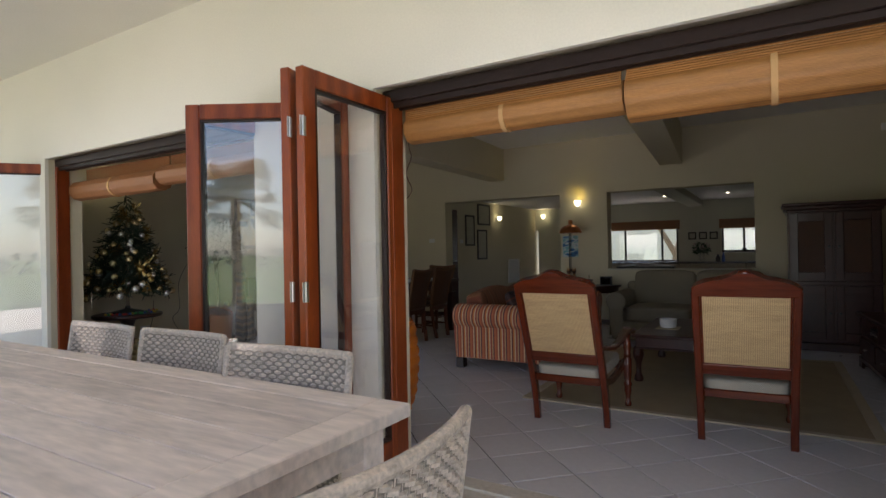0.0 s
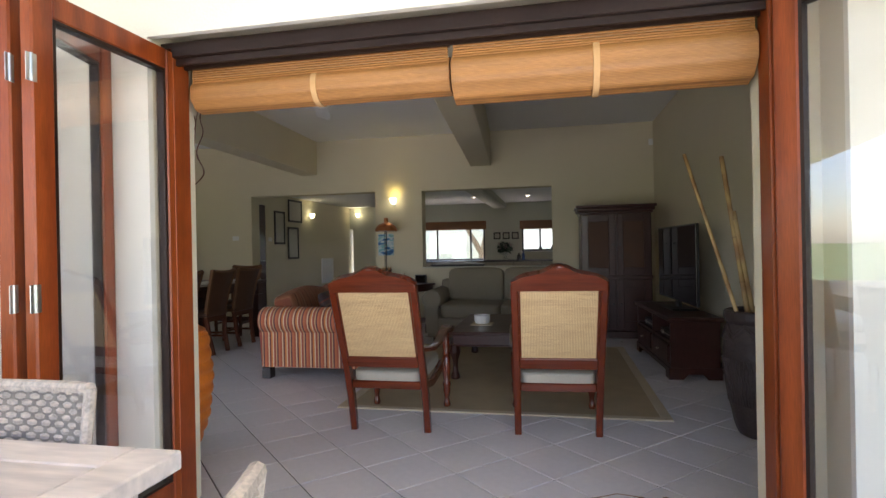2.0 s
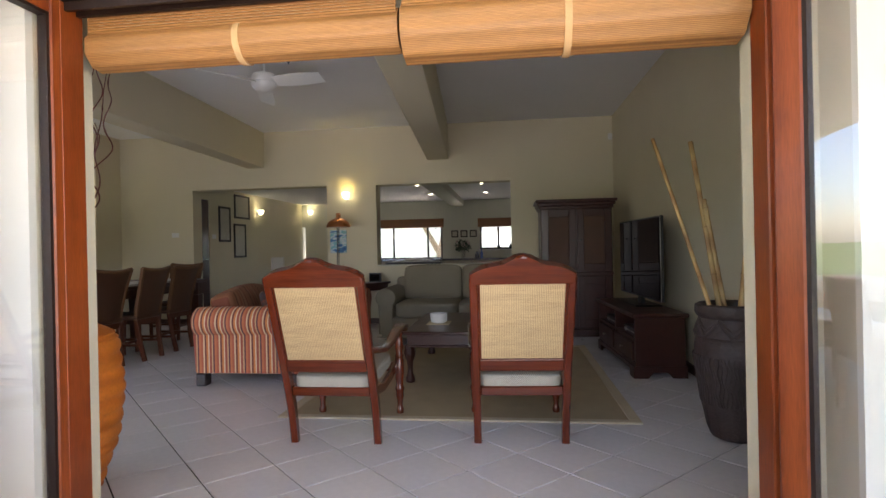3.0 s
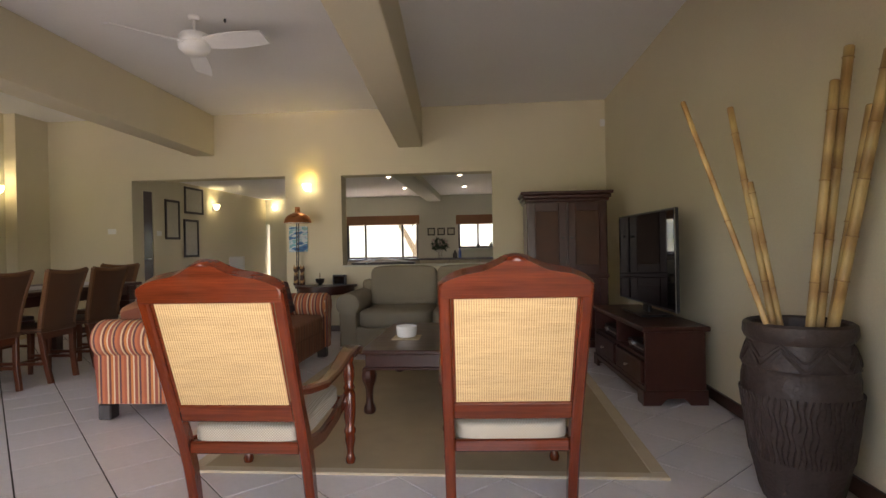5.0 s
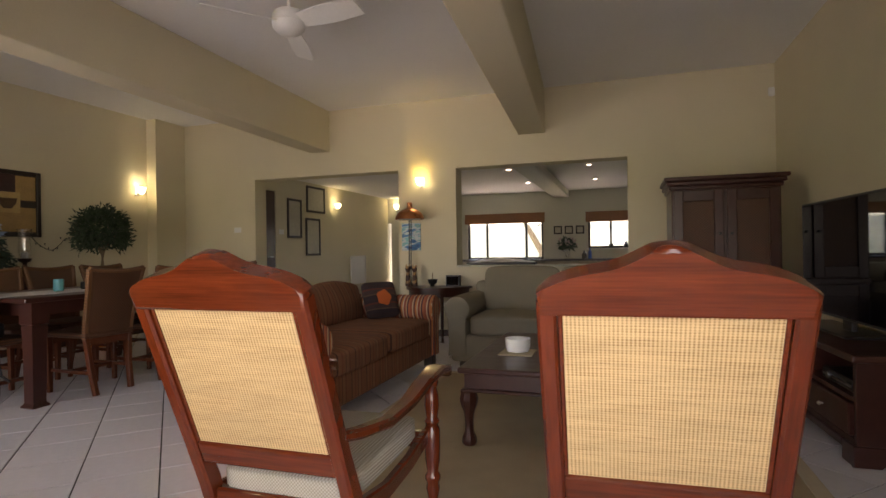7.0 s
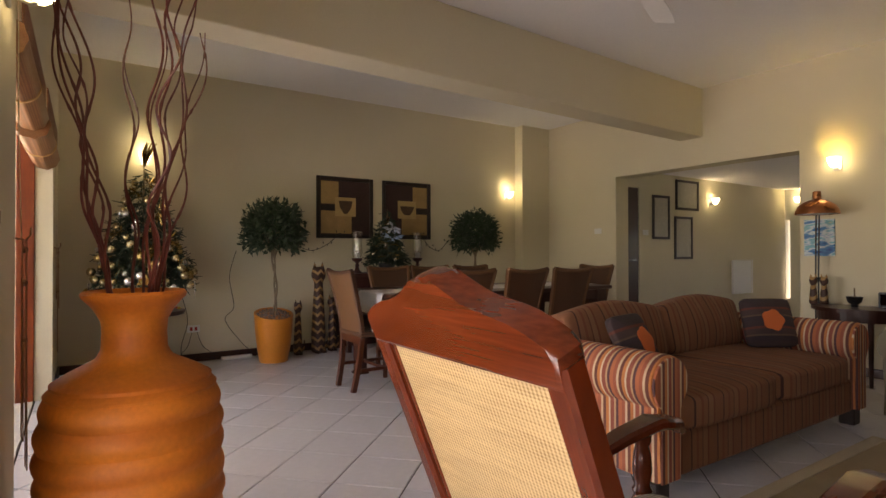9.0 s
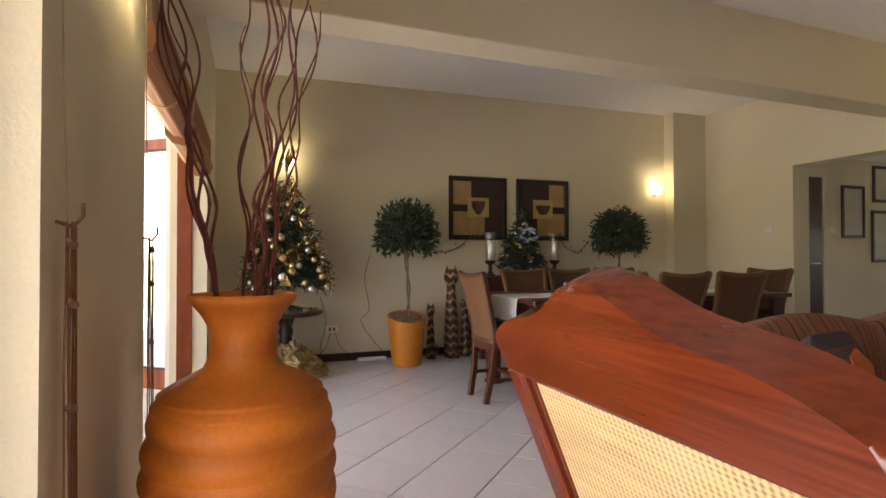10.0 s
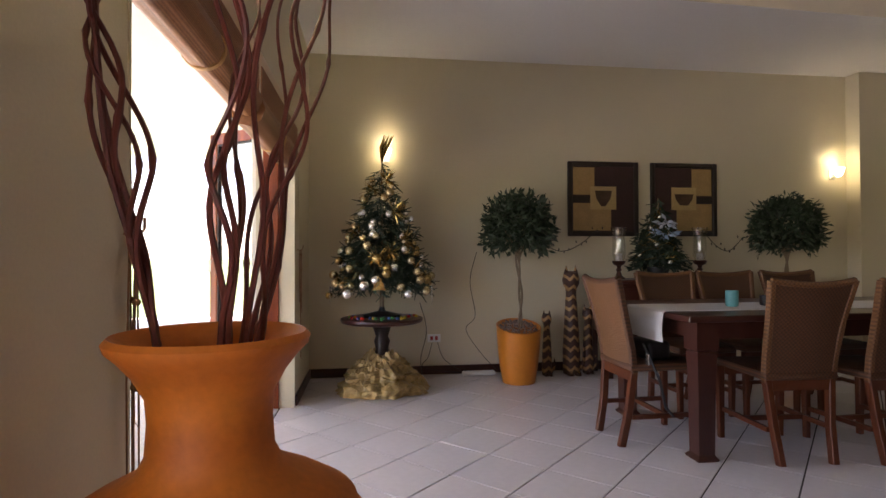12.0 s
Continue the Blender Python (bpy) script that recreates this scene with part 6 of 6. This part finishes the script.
# ---- passage and kitchen ----
def hall_frame(y0, y1, z0, z1):
    ob = thing("framed_map", pose(-5.17, (y0 + y1) / 2, (z0 + z1) / 2, 0, 0, 90), "dark thin frame with a faded map print", "picture", "passage pictures")
    w, h = (y1 - y0) / 2, (z1 - z0) / 2
    part("frame", bx((-w, -0.025, -h, -w + 0.035, -0.002, h), (w - 0.035, -0.025, -h, w, -0.002, h), (-w + 0.035, -0.025, h - 0.035, w - 0.035, -0.002, h), (-w + 0.035, -0.025, -h, w - 0.035, -0.002, -h + 0.035), bevel=0.004), BLACKWOOD, ob)
    part("print", bx((-w + 0.035, -0.012, -h + 0.035, w - 0.035, -0.006, h - 0.035)), MAP, ob)


MAP = mat("faded_print", (0.46, 0.42, 0.33), 0.4, vary=0.14, scale=9, fine=40)
hall_frame(7.77, 8.15, 1.285, 1.89)
hall_frame(8.30, 8.86, 1.71, 2.14)
hall_frame(8.27, 8.70, 1.005, 1.615)
o = tagged(thing("door_3", pose(0, 0, 0), "dark brown door in the passage", "door"), kind="structure")
part("leaf", bx((-5.215, 7.265, 0.005, -5.175, 7.485, 1.965), bevel=0.003), DARKWOOD, o)
part("door_handle", tube([(-5.175, 7.30, 1.0), (-5.13, 7.30, 1.0), (-5.13, 7.38, 1.0)], 0.008, 8), CHROME, o)
o = thing("panel_heater", pose(-5.17, 10.0, 0.45, 0, 0, 90), "white panel heater on the passage wall", "heater")
part("panel", bx((-0.28, -0.05, 0, 0.28, -0.02, 0.52), bevel=0.008), WHITE, o)
part("rim", tube([(-0.29, -0.055, 0), (-0.29, -0.055, 0.53), (0.29, -0.055, 0.53), (0.29, -0.055, 0)], 0.008, 6), LINEN, o)


def kitchen_window(name, w, mullions, blind):
    x0, x1, z0, z1 = w
    ob = tagged(thing(name, pose(0, 0, 0), "dark-framed kitchen window", "window"), kind="structure")
    for a, b, c, d in ((x0, x0 + 0.04, z0, z1), (x1 - 0.04, x1, z0, z1), (x0 + 0.04, x1 - 0.04, z0, z0 + 0.04), (x0 + 0.04, x1 - 0.04, z1 - 0.04, z1)):
        part("window_frame", bx((a, KY + 0.05, c, b, KY + 0.10, d), bevel=0.003), TRACK, ob)
    for f in mullions:
        x = x0 + (x1 - x0) * f
        part("mullion", bx((x - 0.02, KY + 0.055, z0 + 0.04, x + 0.02, KY + 0.095, z1 - 0.04)), TRACK, ob)
    g = part("pane", bx((x0 + 0.04, KY + 0.072, z0 + 0.04, x1 - 0.04, KY + 0.078, z1 - 0.04)), GLASS, ob)
    g.visible_shadow = False
    part("window_sill", bx((x0 - 0.03, KY - 0.04, z0 - 0.03, x1 + 0.03, KY + 0.05, z0), bevel=0.003), WHITE, ob)
    bl = thing("roman_blind", pose(0, 0, 0), "brown woven roman blind drawn up", "blind", "kitchen blinds")
    for k in range(4):
        part("fold", bx((x0 - 0.04, KY - 0.05 + 0.008 * k, z1 - 0.10 + 0.035 * k, x1 + 0.04, KY - 0.035 + 0.008 * k, z1 + 0.01 + 0.03 * k), bevel=0.003), BAMBOO_IN, bl)


kitchen_window("window_1", W1, (0.26, 0.78), True)
kitchen_window("window_2", W2, (0.48,), True)
STONE = mat("granite", (0.07, 0.06, 0.06), 0.25, vary=0.4, scale=30, fine=120, bump=0.01)
KWOOD = mat("kitchen_front", (0.40, 0.33, 0.24), 0.5, vary=0.15, scale=4, fine=50)
o = thing("worktop", pose(0, 0, 0), "dark granite kitchen worktop", "worktop")
part("slab", bx((-3.6, 10.88, 0.83, 1.38, 11.48, 0.865), bevel=0.004), STONE, o)
for k in range(8):
    x = -3.6 + 0.62 * k
    c = thing("kitchen_cabinet", pose(x + 0.31, 11.18, 0), "pale wooden kitchen base cabinet", "cabinet", "kitchen base cabinets")
    part("body", bx((-0.30, -0.26, 0.08, 0.30, 0.29, 0.828)), KWOOD, c)
    d = part("door", bx((-0.295, -0.282, 0.09, 0.295, -0.262, 0.82), bevel=0.004), KWOOD, c)
    part("handle", tube([(0.24, -0.30, 0.55), (0.24, -0.30, 0.70)], 0.006, 6), CHROME, d)
structure("hatch_sill", bx((PT[0], YN - 0.02, PT[2], PT[1], YN + TH + 0.02, PT[2] + 0.022), bevel=0.004), KITCHEN)
for x in (-1.33, -1.12, -0.91):
    o = thing("small_picture", pose(x - 0.21, KY, 1.42), "small dark square picture in the kitchen", "picture", "three kitchen pictures")
    part("frame", bx((-0.08, -0.02, -0.08, 0.08, 0, 0.08), bevel=0.004), BLACKWOOD, o)
    part("print", bx((-0.055, -0.023, -0.055, 0.055, -0.019, 0.055)), MAP, o)
fv = thing("flower_vase", pose(-1.32, 11.05, 0.866), "bunch of pale flowers in a glass vase", "flowers")
part("vase", lathe([(0.05, 0), (0.06, 0.01), (0.05, 0.10), (0.06, 0.17), (0.055, 0.17), (0.03, 0.02)], 16), GLASS, fv, "", True)
lf = bmesh.new()
leaf_cloud(lf, (0, 0, 0.27), (0.17, 0.13, 0.11), 240, 0.07, random.Random(4), 0.3)
tagged(part("foliage", lf, LEAF, fv), kind="stuff")
pb = bmesh.new()
rr = random.Random(9)
for k in range(30):
    bmesh.ops.create_icosphere(pb, subdivisions=1, radius=0.018, matrix=pose(rr.uniform(-0.17, 0.17), rr.uniform(-0.1, 0.1), rr.uniform(0.25, 0.40)))
tagged(part("blossom", pb, mat("pale_petals", (0.55, 0.42, 0.38), 0.7, vary=0.2), fv), kind="stuff")
for x, h, r, mm in ((-1.02, 0.15, 0.045, STONE), (-0.92, 0.20, 0.032, COL["toy_blue"]), (-0.55, 0.12, 0.04, BLACK), (-0.28, 0.12, 0.04, BLACK)):
    o = thing("bottle", pose(x, 11.12 if x < -0.8 else KY - 0.0, 0.866 if x < -0.8 else W2[2]), "dark bottle or pot on the kitchen ledge", "bottle", "kitchen ledge pots")
    part("body", lathe([(r, 0), (r, h * 0.6), (r * 0.45, h * 0.75), (r * 0.4, h), (r * 0.3, h)], 14), mm, o, "", True)
bs = thing("serving_basket", pose(-1.72, YN + 0.13, PT[2] + 0.023), "grey tray with an arched handle on the hatch sill", "basket")
part("tray", bx((-0.42, -0.09, 0, 0.42, 0.09, 0.03), bevel=0.01), BLACK, bs)
part("arch", tube([(-0.40, 0, 0.02), (-0.22, 0, 0.05), (0, 0, 0.065), (0.22, 0, 0.05), (0.40, 0, 0.02)], 0.014, 8), WHITE, bs, "", True)
part("dome", move(lathe([(0.17, 0), (0.16, 0.02), (0.10, 0.038), (0.02, 0.042)], 24), pose(0, 0, 0.022) @ Matrix.Diagonal((1, 0.45, 1, 1))), CHROME, bs, "", True)
for x in (-2.05, -0.95):
    for y in (8.3, 9.9):
        o = thing("downlight", pose(x + 0.2, y, KH), "small round lit ceiling downlight", "downlight", "kitchen downlights")
        part("ring", lathe([(0.05, -0.008), (0.055, 0.0), (0.035, 0.0)], 20), WHITE, o)
        part("lamp", lathe([(0.034, -0.006), (0.03, -0.010), (0.01, -0.011)], 16), DOWNLIGHT, o, "glowing lamp")


# ---- garden ----
def palm(x, y, h, seed):
    ob = thing("palm_tree", pose(x, y, -0.16), "fan palm with a grey trunk on the lawn", "palm tree", "palms in the garden")
    rr = random.Random(seed)
    part("trunk", lathe([(0.17, 0), (0.12, 0.3)] + [(0.10 + 0.012 * (k % 2), 0.3 + (h - 0.3) * k / 24) for k in range(1, 25)], 12), BARK, ob, "", True)
    bm = bmesh.new()
    for k in range(34):
        a, e = rr.uniform(0, 6.28), rr.uniform(-0.7, 1.2)
        d = Vector((math.cos(a) * math.cos(e), math.sin(a) * math.cos(e), math.sin(e)))
        L = rr.uniform(0.5, 0.75)
        hub = Vector((0, 0, h)) + d * L
        tube([(0, 0, h), hub], 0.012, 3, bm)
        side = d.cross(Vector((0, 0, 1))).normalized()
        up = side.cross(d)
        for j in range(19):
            f = radians(-85 + 170 * j / 18)
            v = d * math.cos(f) + side * math.sin(f)
            tip = hub + v * rr.uniform(0.5, 0.68) - Vector((0, 0, 0.16))
            mid = hub + v * 0.36 + up * 0.03
            s = v.cross(up).normalized() * 0.02
            q = [bm.verts.new(p) for p in (hub, mid + s, tip, mid - s)]
            bm.faces.new(q)
    tagged(part("crown", bm, LEAF, ob, "green fan-shaped fronds"), kind="stuff")


palm(-1.25, -9.4, 2.65, 1)
palm(-5.2, -10.0, 2.7, 2)
palm(2.4, -9.6, 2.8, 6)
gt = thing("garden_tree", pose(-2.6, 16.5, -0.16), "leafy tree with a pale trunk behind the kitchen", "tree")
part("trunk", tube([(0, 0, 0), (0.1, 0, 1.0), (0.35, 0, 2.2), (0.3, 0.1, 3.4)], [0.2, 0.16, 0.12, 0.06], 10), BARK, gt, "", True)
part("limb", tube([(0.1, 0, 1.0), (-0.4, 0, 1.9), (-0.9, 0.1, 2.8)], [0.1, 0.07, 0.03], 8), BARK, gt)
part("limb", tube([(0.35, 0, 2.0), (0.9, 0, 2.5), (1.4, 0.1, 3.0)], [0.09, 0.06, 0.03], 8), BARK, gt)
cr = bmesh.new()
for c in ((0, 0, 3.4), (-0.9, 0.1, 3.0), (1.2, 0, 3.1), (0.3, -0.4, 2.5)):
    leaf_cloud(cr, c, (0.9, 0.9, 0.6), 500, 0.16, random.Random(int(c[0] * 10) + 50), 0.3, -1.2)
tagged(part("crown", cr, LEAF, gt), kind="stuff")
structure("garden_wall", bx((-14, 19.0, -0.16, 12, 19.25, 1.9)), PLASTER_OUT)
structure("path", bx((-14, KY + 0.2, -0.16, 12, 15.0, -0.10)), PAVER)
hd = bmesh.new()
for k in range(60):
    leaf_cloud(hd, (-60 + 2.1 * k, -46, 0.5), (1.8, 1.0, 1.1), 36, 0.7, random.Random(k), 0.4, -0.6)
tagged(part("hedge", hd, LEAF), "dark low hedge at the lawn's edge", "hedge", kind="stuff")

# ---- floor tiles ----
def clip(poly, x0, x1, y0, y1):
    for ax, lim, keep in ((0, x0, 1), (0, x1, -1), (1, y0, 1), (1, y1, -1)):
        out = []
        for a, b in zip(poly, poly[1:] + poly[:1]):
            ia, ib = (a[ax] - lim) * keep >= 0, (b[ax] - lim) * keep >= 0
            if ia:
                out.append(a)
            if ia != ib:
                s = (lim - a[ax]) / (b[ax] - a[ax])
                out.append((a[0] + s * (b[0] - a[0]), a[1] + s * (b[1] - a[1])))
        poly = out
        if not poly:
            return poly
    return poly


def tile_mesh(poly):
    bm = bmesh.new()
    cx, cy = sum(p[0] for p in poly) / len(poly), sum(p[1] for p in poly) / len(poly)
    inset = lambda p, d: (p[0] + (cx - p[0]) * d, p[1] + (cy - p[1]) * d)
    a = [bm.verts.new((*p, -0.006)) for p in poly]
    b = [bm.verts.new((*p, -0.001)) for p in poly]
    c = [bm.verts.new((*inset(p, 0.004), 0.0)) for p in poly]
    n = len(poly)
    for lo, hi in ((a, b), (b, c)):
        for i in range(n):
            bm.faces.new((lo[i], lo[(i + 1) % n], hi[(i + 1) % n], hi[i]))
    bm.faces.new(c)
    return bm


STEP, HALF = 0.24749, 0.24749 - 0.0058
floor_ob = bpy.data.objects["floor"]
whole, far = None, bmesh.new()
far_polys = []
for i in range(-60, 60):
    for j in range(-60, 60):
        if (i + j) % 2 == 0:
            continue
        cx, cy = -4.478 + i * STEP, 1.788 + j * STEP
        if not (XW - 0.3 < cx < XE + 0.3 and YF - 0.4 < cy < YN + 0.3):
            continue
        full = [(HALF, 0), (0, HALF), (-HALF, 0), (0, -HALF)]
        poly = clip([(cx + a, cy + b) for a, b in full], XW, XE + SKEW, 1.0, YN + 0.2)
        if len(poly) < 3:
            continue
        cut = [(a - cx, b - cy) for a, b in poly]
        area = abs(sum(a[0] * b[1] - a[1] * b[0] for a, b in zip(cut, cut[1:] + cut[:1]))) / 2
        if area < 0.0006:
            continue
        if cy > 5.3:
            far_polys.append(poly)
            continue
        if area > 0.1185:
            if whole is None:
                whole = part("tile", tile_mesh(full), TILE, floor_ob)
                ob = whole
            else:
                ob = new("tile", whole.data)
                ob.parent = floor_ob
        else:
            ob = part("tile", tile_mesh(cut), TILE, floor_ob)
        ob.location = (cx, cy, 0)
for poly in far_polys:
    b = tile_mesh(poly)
    me = bpy.data.meshes.new("tmp")
    b.to_mesh(me)
    b.free()
    far.from_mesh(me)
    bpy.data.meshes.remove(me)
tagged(part("far_tiles", far, TILE, floor_ob), kind="stuff")
